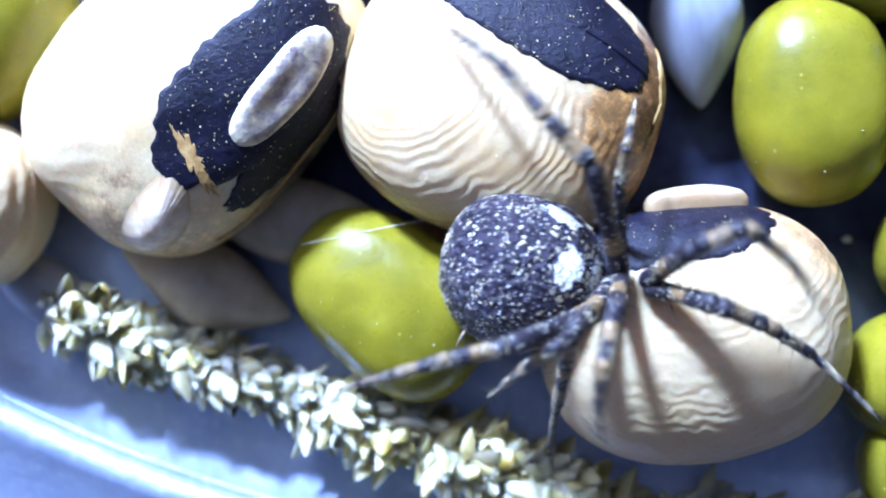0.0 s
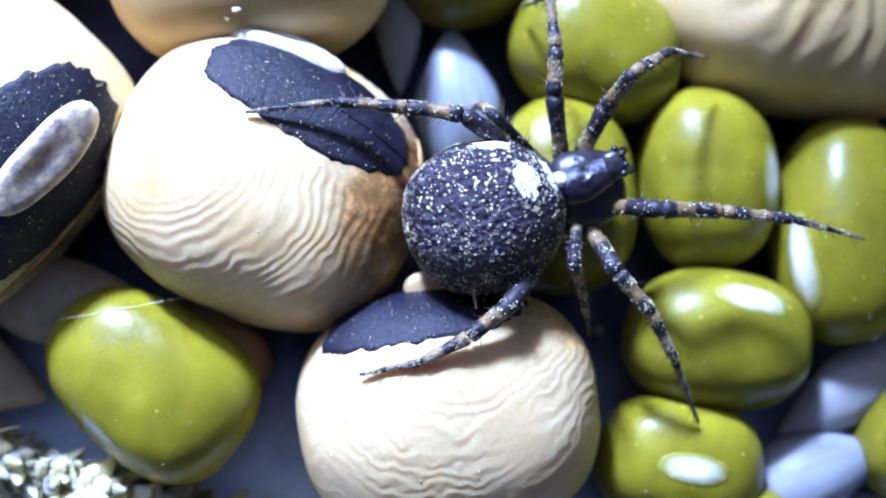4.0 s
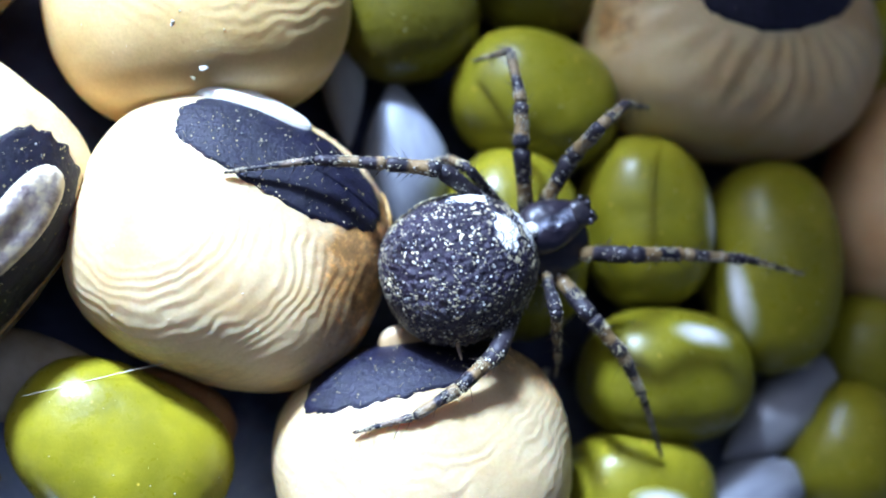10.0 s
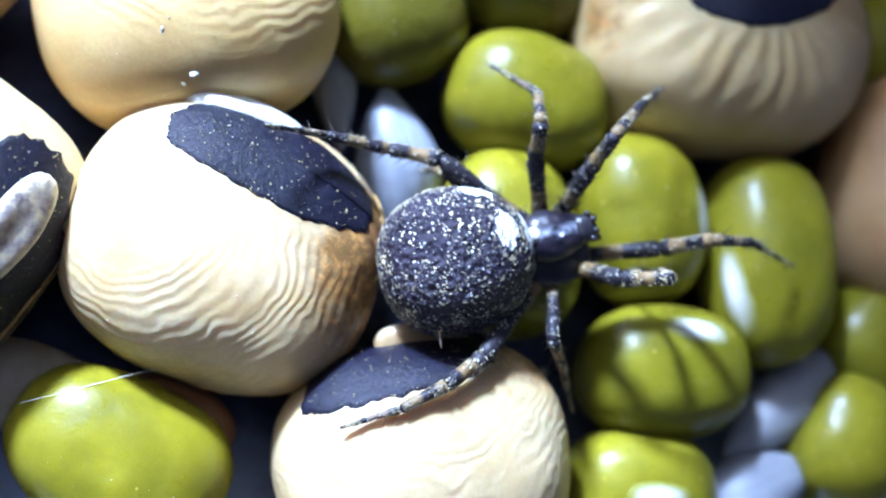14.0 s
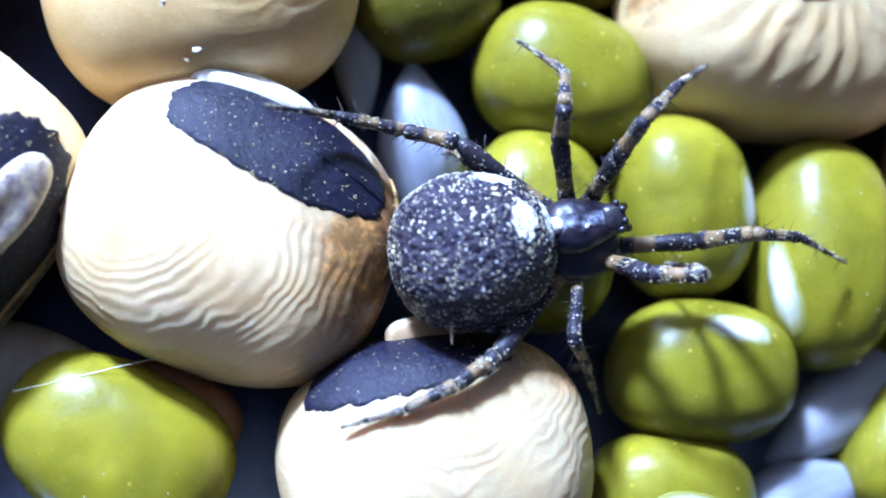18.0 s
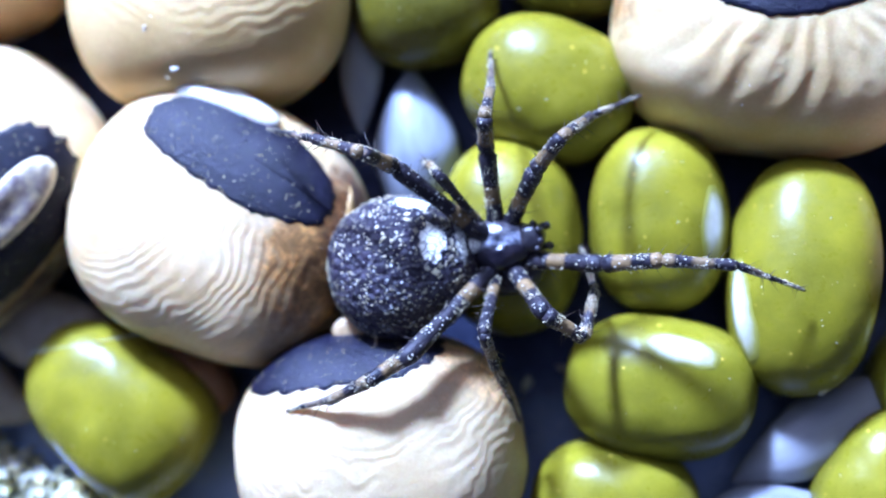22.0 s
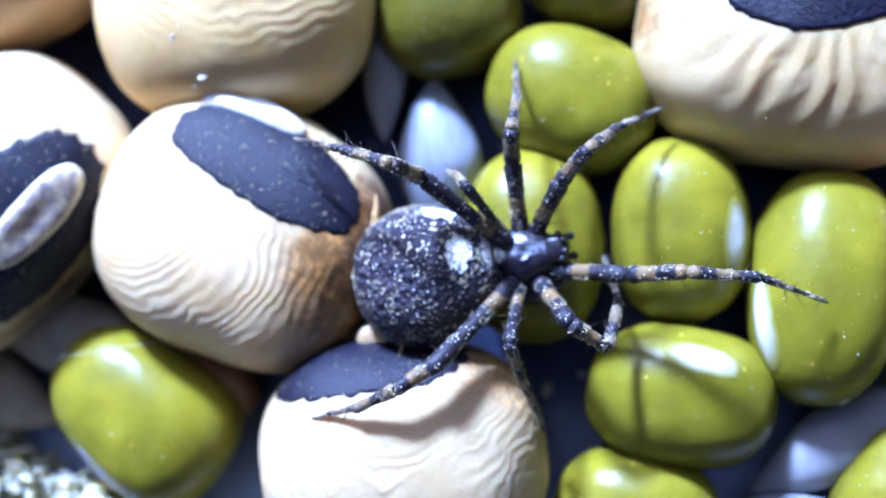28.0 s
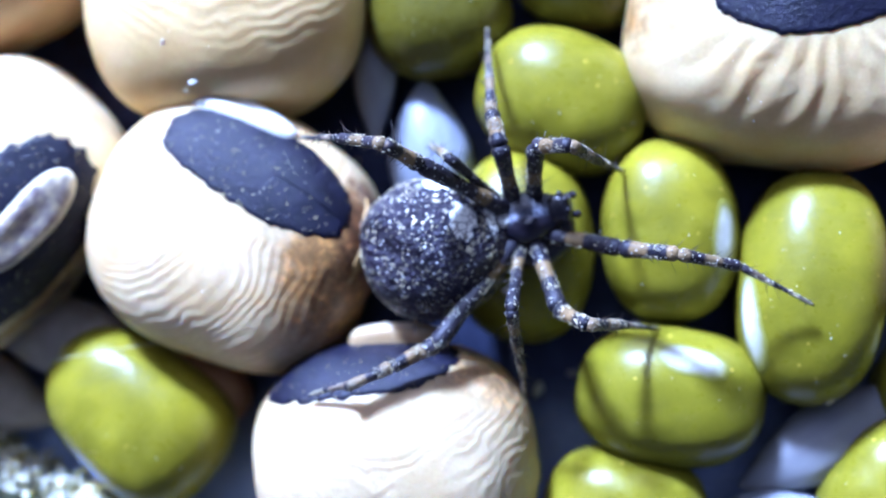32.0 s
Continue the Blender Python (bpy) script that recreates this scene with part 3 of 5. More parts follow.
PEA_A = (-6.35, 0.5, 3.05)
CREASE_A = (2.7, 1.0, 2.45)
form_a = Seed((4.5, 3.95, 3.0), turn=-24, power=2.55, lump=0.03, seed=4, calm=((1.15, 1.7, 2.45), (5.4, -2.8, 0), 4.0, 1.5),
              wrinkle=[("rings", (-2.6, 0.7, 2.7), 0.31, 0.0135, 1.4, 7.4)])
pea("cream black-eyed pea with wrinkled coat and rusty end", PEA_A, form_a,
    eye=((1.15, 1.7, 2.45), (5.4, -2.8, 0), 4.0, 1.5),
    scar=((0.62, 3.1, 1.58), (3.3, -1.0, 0.2), 1.85, 0.52, 0.22),
    extra=[("crease", CREASE_A, (2.66, -1.83, -0.7), 1.3, 0.05, BLACK_EYE, "dark crease across the eye patch", 0.10, 0.2),
           ("torn_edge", (4.45, -0.5, 1.75), (0.35, 1.0, -0.1), 1.15, 0.15, STAIN, "golden torn coat edge", 0.06, 0.5)],
    # First two are rust; the third paints the lower side's shade into the coat.
    coat=cream_coat("cream_coat_rusty", stains_and_shade=[((3.9, -1.3, 1.6), 2.9, 1.2, 0.9, RUST), ((4.2, 0.0, 1.0), 1.9, 1.0, 0.95, (0.15, 0.065, 0.02)), ((-2.5, -3.4, -0.6), 3.2, 2.2, 0.5, (0.36, 0.24, 0.09))]), n=120)

PEA_B = (-14.9, 1.4, 2.95)
EYE_B = (1.5, -0.75, 2.45)
form_b = Seed((5.2, 3.85, 3.0), turn=47, power=2.45, lump=0.04, seed=9, calm=(EYE_B, (0.78, 0.62, 0), 3.85, 1.95),
              wrinkle=[("rings", (-2.0, 3.0, 2.0), 0.5, 0.012, 2.0, 7.0)])
pea("cream black-eyed pea with ragged black eye and grey scar", PEA_B, form_b, scar_coat=SCAR,
    eye=(EYE_B, (0.78, 0.62, 0), 3.85, 1.95),
    scar=((2.3, -0.65, 2.2), (0.74, 0.67, 0.05), 2.05, 0.70, 0.22),
    stain=[("ridge", (-0.65, -3.2, 1.65), (0.45, 0.85, 0.2), 1.75, 0.9, LUMP, "pale lump below the eye", -0.02, 0.04),
           ("eye_patch", (2.4, -2.0, 1.45), (0.78, 0.62, 0.0), 2.5, 0.75, BLACK_EYE, "black tail of the eye patch", 0.045, 0.10),
           ("torn_edge", (0.3, -2.1, 2.35), (0.35, -0.9, 0), 0.8, 0.16, STAIN, "rusty torn coat edge", 0.07, 0.45),
           ("torn_edge", (2.75, -2.75, 0.75), (0.78, 0.62, 0.0), 2.7, 0.06, STAIN, "golden edge of the split coat", 0.06, 0.5)],
    coat=cream_coat("cream_coat_tan_end", (0.80, 0.67, 0.37), (0.68, 0.51, 0.22), stains_and_shade=[((-1.5, -4.3, 0.4), 3.6, 2.4, 0.6, (0.44, 0.30, 0.12)), ((-1.75, -2.7, 1.5), 1.1, 0.6, 0.8, (0.20, 0.11, 0.05)), ((3.4, -3.4, 0.6), 2.3, 1.4, 0.95, (0.05, 0.03, 0.02))]), n=80)

PEA_C = (-1.3, -6.15, 3.1)
form_c = Seed((4.3, 3.6, 3.15), turn=4, power=2.4, lump=0.03, seed=14, calm=((-0.7, 2.85, 1.75), (1, 0.12, 0), 3.6, 1.75),
              wrinkle=[("maze", (-0.6, 3.2, 2.4), 0.37, 0.012, 2.6, 8.0)])
pea("cream black-eyed pea with painted spider shadow by its eye", PEA_C, form_c, scar_coat=LUMP,
    eye=((-0.7, 2.85, 1.75), (1, 0.12, 0), 3.6, 1.75),
    scar=((0.1, 3.5, 0.95), (2.56, 0.77, 0), 1.5, 0.42, 0.5),
    # The tan blotch paints the spider's shadow on the pea's upper right.
    coat=cream_coat("cream_coat_pale", (0.57, 0.46, 0.25), (0.50, 0.38, 0.17), stains_and_shade=[((3.0, 2.7, 1.2), 1.9, 1.0, 0.8, (0.40, 0.24, 0.09))]), n=100)

form_e = Seed((4.35, 4.0, 3.1), turn=10, power=2.5, lump=0.025, seed=21, wrinkle=[("rings", (0.9, 1.9, 3.0), 0.40, 0.012, 2.0, 5.2)])
pea("tan cream black-eyed pea with deep rippled coat", (-6.8, 7.95, 3.1), form_e,
    coat=cream_coat("cream_coat_warm", (0.66, 0.49, 0.20), (0.54, 0.37, 0.12)), n=100)

form_d = Seed((4.95, 4.15, 3.2), turn=-6, power=2.5, lump=0.03, seed=27, calm=((0.0, 0.6, 3.1), (1, 0.02, 0), 3.4, 1.65),
              wrinkle=[("folds", (0.4, 1.6, 2.6), 0.62, 0.036, 1.3, 5.6)])
pea("cream black-eyed pea with folds fanning from its eye", (10.5, 6.7, 3.15), form_d,
    eye=((0.0, 0.6, 3.1), (1, 0.02, 0), 3.4, 1.65), scar=((0.3, 1.9, 2.8), (1, 0.05, 0), 1.9, 0.55, 0.25),
    coat=cream_coat("cream_coat_folded", (0.64, 0.51, 0.25), (0.54, 0.38, 0.14), stains_and_shade=[((-4.7, 0.3, 1.0), 1.2, 0.9, 0.8, RUST)]), n=100)

form_h = Seed((3.4, 2.8, 2.7), turn=30, power=2.4, seed=31, wrinkle=[("rings", (0, 2, 2), 0.5, 0.03, 1.5, 6)])
pea("tan black-eyed pea, smooth side up", (-14.4, 9.6, 2.75), form_h, coat=TAN, n=48)

form_k = Seed((3.0, 2.6, 2.3), turn=-20, power=2.4, seed=37, wrinkle=[("rings", (-2, 0, 2), 0.45, 0.05, 0.5, 6)])
pea("tan wrinkled black-eyed pea by the dish wall", (-22.6, -1.6, 2.3), form_k, coat=cream_coat("cream_coat_end"), n=48)

form_m = Seed((4.2, 3.4, 3.0), turn=75, power=2.4, seed=43)
pea("smooth tan black-eyed pea beside mung beans", (17.3, 0.9, 2.95), form_m, coat=TAN, n=48)

# Unseen peas added up the dish to throw shade on the nearest mungs.
for k, (x, y, z, turn, axes) in enumerate(((-1.6, 13.4, 2.9, 15, (4.2, 3.3, 2.9)), (6.6, 14.2, 3.0, -10, (4.4, 3.4, 3.0)), (15.6, 13.0, 2.9, 30, (4.3, 3.3, 2.9)))):
    form_far = Seed(axes, turn=turn, power=2.4, seed=47 + k, wrinkle=[("rings", (0, 2, 2), 0.5, 0.02, 1.5, 6)])
    pea("unseen tan pea added farther up the dish for shade", (x, y, z), form_far, coat=TAN, n=48)

form_l = Seed((1.9, 1.1, 1.15), turn=-30, power=2.3, seed=41)
pea("small brown split pea lying in the shade", (-8.1, -4.0, 1.2), form_l, coat=BROWN, n=32)


# ---------------------------------------------------------------- mung beans
def mung(label, place, axes, turn, tilt=0, scar=None, dent=None, seed=1, n=40, power=2.35, taper=0.0, coat=GREEN):
    form = Seed(axes, turn=turn, tilt=tilt, power=power, lump=0.022, seed=seed, dent=dent, taper=taper)
    ob = thing("mung_bean", at(*place), label, "bean", "dry beans in the dish")
    part("body", seed_mesh("mung_body", form, n), coat, ob)
    if scar:
        way, along, hl, hw = scar
        part("hilum", patch_mesh("mung_hilum", form, way, along, hl, hw, lift=0.004, ragged=0.06, seed=seed, square=2.1, rings=10, spokes=60,
             profile=lambda r: 0.05 * (1 - r * r) ** 2 - 0.02 * math.exp(-(r / 0.3) ** 2)), WHITE_SCAR, ob, "white seed scar")
    return ob


mung("glossy olive green mung bean with flattened side", (-9.75, -5.0, 2.15), (3.15, 2.3, 2.1), -38, seed=51, n=56, power=2.5, taper=-0.12)
mung("plump yellow-green mung bean", (3.68, 4.76, 2.35), (2.7, 2.15, 2.1), -22, seed=52, n=48)
mung("olive mung bean under the spider", (2.5, 0.25, 2.3), (2.95, 2.15, 2.1), 92, seed=53, n=48)
mung("green mung bean with white scar and faint seam", (6.93, 0.68, 2.45), (2.78, 2.06, 2.15), 92, seed=54, n=56,
     scar=((1.2, -0.25, 1.25), (0.05, -1, 0), 1.35, 0.60))
mung("long green mung bean with white scar", (11.0, -1.0, 2.9), (3.5, 2.15, 2.3), 84, seed=55, n=56,
     scar=((-1.65, -0.75, 1.0), (0.1, -1, 0), 1.8, 0.62))
# White scar drawn oversize, with a glossy highlight painted into it.
mung("green mung bean, white scar broadened by painted highlight", (6.9, -4.25, 2.6), (2.8, 2.13, 2.15), -6, seed=56, n=56,
     scar=((0.45, 1.0, 1.75), (2.4, -0.65, 0), 1.35, 0.58))
mung("green mung bean with split white scar", (5.6, -7.75, 2.3), (2.5, 1.95, 1.95), -8, seed=57, n=48,
     scar=((-0.1, -0.2, 1.9), (1, -0.2, 0), 1.25, 0.5))
mung("yellow-green mung bean near the dish wall", (6.4, -10.2, 2.0), (2.9, 1.9, 1.9), 4, seed=58)
mung("yellow-green mung bean lying aslant", (13.3, -7.1, 2.2), (2.3, 1.9, 1.9), 60, seed=59)
# These two wear the darkened coat in place of cast shade.
mung("mung bean with shade darkened into its green coat", (-0.2, 7.7, 1.95), (2.3, 2.0, 1.9), 10, seed=60, coat=SHADED_GREEN)
mung("mung bean beside a pea, shade in its coat colour", (4.3, 9.2, 2.0), (2.4, 2.0, 1.95), -15, seed=61, coat=SHADED_GREEN)
mung("pale yellow-green mung bean near the dish wall", (-21.3, 3.4, 2.2), (2.8, 2.4, 2.1), 60, seed=62)


mung("green mung bean far along the dish", (15.2, -3.9, 2.0), (2.3, 2.0, 1.9), 40, seed=63, n=32)
mung("small grey-green mung bean end", (17.6, 6.6, 2.0), (2.5, 2.0, 1.95), 10, seed=64, n=32)

# ---------------------------------------------------------------- rice grains
def rice(label, place, long, wide, turn, pitch=0, seed=1, coat=RICE):
    form = Seed((long, wide, wide * 0.85), power=2.1, lump=0.02, seed=seed, taper=0.0)
    ways, faces = cube_sphere(28)
    p = form(ways)
    s = np.clip(np.abs(p[:, 0]) / long, 0, 1)
    p[:, 1:] *= (1 - 0.62 * s**1.7)[:, None]
    p[:, 1] += 0.04 * np.sin(p[:, 0] * 1.3 + seed) + 0.0
    ob = mesh_of("rice_grain", np.stack([p[:, 1], p[:, 0], p[:, 2]], -1), faces)
    ob.materials.append(coat)
    o = new("rice_grain", ob)
    o.matrix_basis = at(*place, rx=pitch, rz=turn)
    return tagged(o, label, "rice", "rice grains among the beans")


rice("translucent white rice grain, pointed end up", (-0.55, 3.0, 1.35), 2.75, 1.38, 3, 6, 71)
rice("translucent white rice grain", (11.6, -5.5, 2.0), 3.0, 1.15, -58, 4, 72)
rice("bluish white rice grain by the dish wall", (9.5, -8.4, 2.0), 2.9, 1.25, -74, 4, 73)
rice("brownish translucent rice grain in shade", (-12.6, -2.55, 1.5), 2.9, 1.3, 84, 0, 74, BROWN_RICE)
rice("brownish translucent rice grain in shade", (-15.3, -4.35, 1.3), 2.7, 1.3, 66, 0, 75, BROWN_RICE)
rice("white rice grain standing between peas", (-2.35, 5.8, 1.5), 2.2, 0.7, 2, 0, 76)
rice("white rice grain behind a pea", (-1.9, 8.4, 1.9), 1.6, 0.8, 70, 0, 77)
rice("pale rice grain at the dish wall", (-20.3, -4.4, 1.0), 2.4, 0.95, 50, 0, 78)
rice("pale rice grain at the dish wall", (12.4, -10.0, 1.0), 2.6, 0.95, 62, 0, 79)


# ---------------------------------------------------------------- seed head of grass
def husk_mesh(seed):
    """One floret: cupped pointed husks round a small grain, along +x."""
    rng = random.Random(seed)
    verts, faces = [], []

    def leaf(length, width, cup, roll, spread, lift):
        base = len(verts)
        nu, nv = 7, 5
        for i in range(nu):
            u = i / (nu - 1)
            w = width * (math.sin(math.pi * min(0.97, u * 0.86 + 0.10)) ** 0.8) * (1 - 0.35 * u)
            for j in range(nv):
                v = j / (nv - 1) * 2 - 1
                x, y, z = length * u, w * v, cup * (1 - v * v) * math.sin(math.pi * (0.15 + 0.8 * u)) + lift * u
                y += spread * u * u
                c, s = math.cos(roll), math.sin(roll)
                verts.append((x, y * c - z * s, y * s + z * c))
        for i in range(nu - 1):
            for j in range(nv - 1):
                a = base + i * nv + j
                faces.append((a, a + 1, a + nv + 1, a + nv))

    for k in range(5):
        leaf(rng.uniform(0.5, 1.1), rng.uniform(0.20, 0.46), rng.uniform(0.12, 0.42), k * 1.257 + rng.uniform(-0.3, 0.3), rng.uniform(-0.5, 0.5), rng.uniform(-0.1, 0.55))
    ways, fs = cube_sphere(5)
    base = len(verts)
    verts += [(0.42 + 0.42 * x, 0.22 * y, 0.2 * z) for x, y, z in ways]
    faces += [tuple(base + q for q in f) for f in fs]
    me = mesh_of("floret", verts, faces)
    me.materials.append(HUSK)
    return me


def spike(nodes, count, label, seed):
    rng = random.Random(seed)
    pts = np.array(nodes, float)
    seg = np.r_[0, np.cumsum(np.linalg.norm(np.diff(pts, axis=0), axis=1))]
    ob = thing("grass_seed_head", at(*nodes[0]), label, "seed head")
    part("stalk", tube_mesh("stalk", pts - pts[0], np.linspace(0.16, 0.1, len(pts)), 8), STALK, ob)
    kinds = [husk_mesh(seed * 10 + k) for k in range(6)]
    for k in range(count):
        s = seg[-1] * (k + rng.random()) / count
        p = np.array([np.interp(s, seg, pts[:, c]) for c in range(3)]) - pts[0]
        q = np.array([np.interp(min(s + 0.4, seg[-1]), seg, pts[:, c]) for c in range(3)]) - pts[0]
        run = math.degrees(math.atan2(q[1] - p[1], q[0] - p[0]))
        side = rng.choice((-1, 1))
        m = at(p[0], p[1], p[2] + rng.uniform(-0.4, 0.6), rng.uniform(0, 360), -rng.uniform(-5, 60), run + side * rng.uniform(10, 75))
        m = m @ Matrix.Diagonal((*[rng.uniform(0.6, 1.6)] * 3, 1))
        part("floret", kinds[k % 6], None, ob, m=m)
    return ob


spike([(-20.0, -4.9, 1.35), (-17.6, -5.9, 1.25), (-15.0, -6.8, 1.20), (-12.2, -7.9, 1.25), (-9.4, -9.0, 1.20), (-6.6, -10.1, 1.25), (-4.2, -11.0, 1.15)],
      360, "dry cream and yellow grass seed head along the dish wall", 5)
spike([(-3.6, -11.4, 1.05), (-1.2, -11.7, 1.05), (1.6, -11.9, 1.00), (4.2, -12.2, 0.95)], 30, "broken pale piece of grass seed head", 8)

thread = tube_mesh("silk_thread", [(0, 0, 0), (1.3, 0.2, 0.12), (2.6, 0.42, 0.16), (4.1, 0.62, 0.5)], [0.008] * 4, 6)
thread.materials.append(SILK)
silk = new("silk_thread", thread)
silk.matrix_basis = at(-12.1, -3.35, 3.62)
tagged(silk, "single pale silk thread strung between beans", "silk thread")


def flake(place, size, turn, seed):
    """A crumpled chip of dried skin, thin and uneven."""
    rng = random.Random(seed)
    bm = bmesh.new()
    bmesh.ops.create_icosphere(bm, subdivisions=2, radius=size * MM)
    for v in bm.verts:
        k = 0.7 + 0.6 * rng.random()
        v.co = Vector((v.co.x * k * 1.3, v.co.y * k * 0.7, v.co.z * 0.3 + 0.25 * size * MM * math.sin(v.co.x / (size * MM) * 3)))
    me = bpy.data.meshes.new("flake")
    bm.to_mesh(me)
    bm.free()
    me.materials.append(DUST)
    ob = new("flake", me)
    found, p, *_ = scene.ray_cast(bpy.context.evaluated_depsgraph_get(), Vector((place[0] * MM, place[1] * MM, 0.02)), Vector((0, 0, -1)))
    ob.matrix_basis = at(place[0], place[1], p.z / MM + 0.2 * size, rx=rng.uniform(-25, 25), ry=rng.uniform(-25, 25), rz=turn)
    return tagged(ob, "tiny crumpled whitish flake caught on the beans", "flake", "flakes on the beans")


bpy.context.view_layer.update()
for k, (x, y, size, turn) in enumerate(((-7.1, 4.9, 0.12, 20), (-7.4, 4.7, 0.08, -50), (-7.9, 6.0, 0.07, 80), (-2.96, 3.8, 0.09, 0),
                                        (-3.2, 3.3, 0.1, 40), (2.9, -4.2, 0.2, 70), (4.0, -3.7, 0.14, 0), (10.7, -4.5, 0.1, 0), (11.4, -4.3, 0.12, 45))):
    flake((x, y), size, turn, 200 + k)


# ---------------------------------------------------------------- dust lying on the beans
def dust(count, seed, area, only, name, label, sizes, coat=DUST):
    """Tiny pale grains on the upper sides of what lies in an area; only names the part that takes them."""
    rng = random.Random(seed)
    dep = bpy.context.evaluated_depsgraph_get()
    verts, faces = [], []
    done = 0
    for _ in range(count * 12):
        if done >= count:
            break
        x, y = rng.uniform(area[0], area[1]), rng.uniform(area[2], area[3])
        hit, p, nrm, _, ob, _ = scene.ray_cast(dep, Vector((x * MM, y * MM, 0.03)), Vector((0, 0, -1)))
        if not hit or nrm.z < 0.25 or not ob.name.startswith(only):
            continue
        done += 1
        r = rng.choice(sizes)
        base = len(verts)
        c = np.array(p) / MM + np.array(nrm) * r * 0.4
        for d in ((1, 0, 0), (-1, 0, 0), (0, 1, 0), (0, -1, 0), (0, 0, 1), (0, 0, -1)):
            verts.append(c + np.array(d) * r * rng.uniform(0.6, 1.3))
        faces += [tuple(base + q for q in f) for f in ((0, 2, 4), (2, 1, 4), (1, 3, 4), (3, 0, 4), (2, 0, 5), (1, 2, 5), (3, 1, 5), (0, 3, 5))]
    me = mesh_of(name, verts, faces)
    me.materials.append(coat)
    return tagged(new(name, me), label, "dust", kind="stuff")


bpy.context.view_layer.update()
dust(480, 12, (-18, 14, -10, 10), "", "dust", "fine pale dust scattered over the beans", (0.010, 0.013, 0.016, 0.020, 0.028))
dust(650, 13, (-19, 2, -8, 5), "eye_patch", "dust", "yellowish specks on the black eye patches of peas", (0.008, 0.010, 0.013, 0.017, 0.026), GOLD_DUST)

# ---------------------------------------------------------------- spider
spider = thing("spider", at(0, 0, 0), "dark orb spider flecked with white, with banded legs", "spider")


# Abdomen: a globe a little longer than wide, its front under a chalk-white shoulder patch. Its origin is the spider's.
form_ab = Seed((2.21, 2.06, 1.88), power=2.15, lump=0.025, seed=81, taper=0.05)
abdomen = part("abdomen", seed_mesh("abdomen", form_ab, 56), SKIN, spider, "near-black globe flecked with white scales")
part("shoulder_patch", patch_mesh("shoulder_patch", form_ab, (1.2, 0.35, 1.55), (0.3, 1, -0.1), 0.72, 0.44, lift=0.03, ragged=0.22, seed=82), CHALK, abdomen, "chalk-white patch")
part("shoulder_patch", patch_mesh("shoulder_patch", form_ab, (0.7, 1.6, 1.1), (1, -0.3, 0), 0.62, 0.36, lift=0.03, ragged=0.22, seed=83), CHALK, abdomen, "chalk-white patch")
part("shoulder_patch", patch_mesh("shoulder_patch", form_ab, (1.95, 0.3, 1.0), (0, 1, -0.1), 0.7, 0.28, lift=0.025, ragged=0.22, seed=84), CHALK, abdomen, "chalk-white patch")
part("spinneret", tube_mesh("spinneret", [(-1.0, -1.75, 0.5), (-1.1, -2.1, 0.62), (-1.15, -2.32, 0.72)], [0.06, 0.05, 0.015], 8), PALP, abdomen, "pale bristle")
rng = random.Random(33)
grit_v, grit_f = [], []
kept = np.zeros((0, 3))
for k in range(4400):
    d = unit((rng.gauss(-0.15, 1), rng.gauss(0, 1), abs(rng.gauss(0, 1)) * 0.9 - 0.2))
    bare = (value_noise((d * 2.2)[None], 5)[0] < -0.25 and k % 4) or (value_noise((d * 8.0)[None], 6)[0] < 0.05 and k % 4)
    p = form_ab(d[None])[0]
    r = 0.019 + 0.042 * rng.random() ** 1.6 + (0.05 * rng.random() if k % 17 == 0 else 0.0)
    if bare or (len(kept) and np.min(np.sum((kept - p) ** 2, axis=1)) < (1.25 * r + 0.012) ** 2):
        continue
    kept = np.vstack((kept, p))
    if d[0] > 0.35 and d[2] > 0.35:
        r *= 1.4
    t1 = unit(np.cross(d, (0.2, 0.5 + 0.5 * math.sin(k), 0.8)))
    t2 = np.cross(d, t1)
    base, n = len(grit_v), 6
    grit_v.append(p + d * r * 0.55)
    for j in range(n):
        a = j * 2 * math.pi / n
        q = r * rng.uniform(0.45, 1.75)
        grit_v.append(p + t1 * q * 1.25 * math.cos(a) + t2 * q * 0.75 * math.sin(a) - d * 0.01)
    grit_f += [(base, base + 1 + j, base + 1 + (j + 1) % n) for j in range(n)]
scales = part("scale_dusting", mesh_of("scale_dusting", grit_v, grit_f), SCALE, abdomen, "chalky white scales")
tagged(scales, kind="stuff")

# Front body: shiny shield with a raised head.
form_ct = Seed((1.05, 0.72, 0.50), power=2.25, lump=0.05, seed=85, taper=0.28, dent=((-0.2, 0, 1), 0.05, 0.10))
shield = part("carapace", seed_mesh("carapace", form_ct, 40), SHIELD, spider, "glossy dark shield with grey streak", at(2.98, 0.08, 0.12))
form_hd = Seed((0.38, 0.42, 0.36), power=2.6, lump=0.04, seed=86)
head = part("head", seed_mesh("head", form_hd, 28), CUTICLE, spider, "glossy black head", at(3.78, 0.08, 0.22))
part("pedicel", seed_mesh("pedicel", Seed((0.3, 0.24, 0.22), power=2.2, lump=0.08, seed=90), 14), CHALK, spider, "pale waist", at(2.12, 0.16, 0.5))
form_ey = Seed((0.1, 0.1, 0.1), power=2.0, lump=0.0)
eye_mesh = seed_mesh("eye", form_ey, 8)
for ex, ey, ez in ((0.26, 0.16, 0.3), (0.26, -0.16, 0.3), (0.14, 0.36, 0.24), (0.14, -0.36, 0.24)):
    part("eye", eye_mesh, CUTICLE, head, m=at(ex, ey, ez))
for s in (1, -1):
    part("palp", tube_mesh("palp", [(0.15, 0.22 * s, -0.15), (0.34, 0.28 * s, -0.10), (0.46, 0.29 * s, -0.24), (0.5, 0.27 * s, -0.45)], [0.09, 0.10, 0.12, 0.05], 10), SKIN, head, "dark palp")
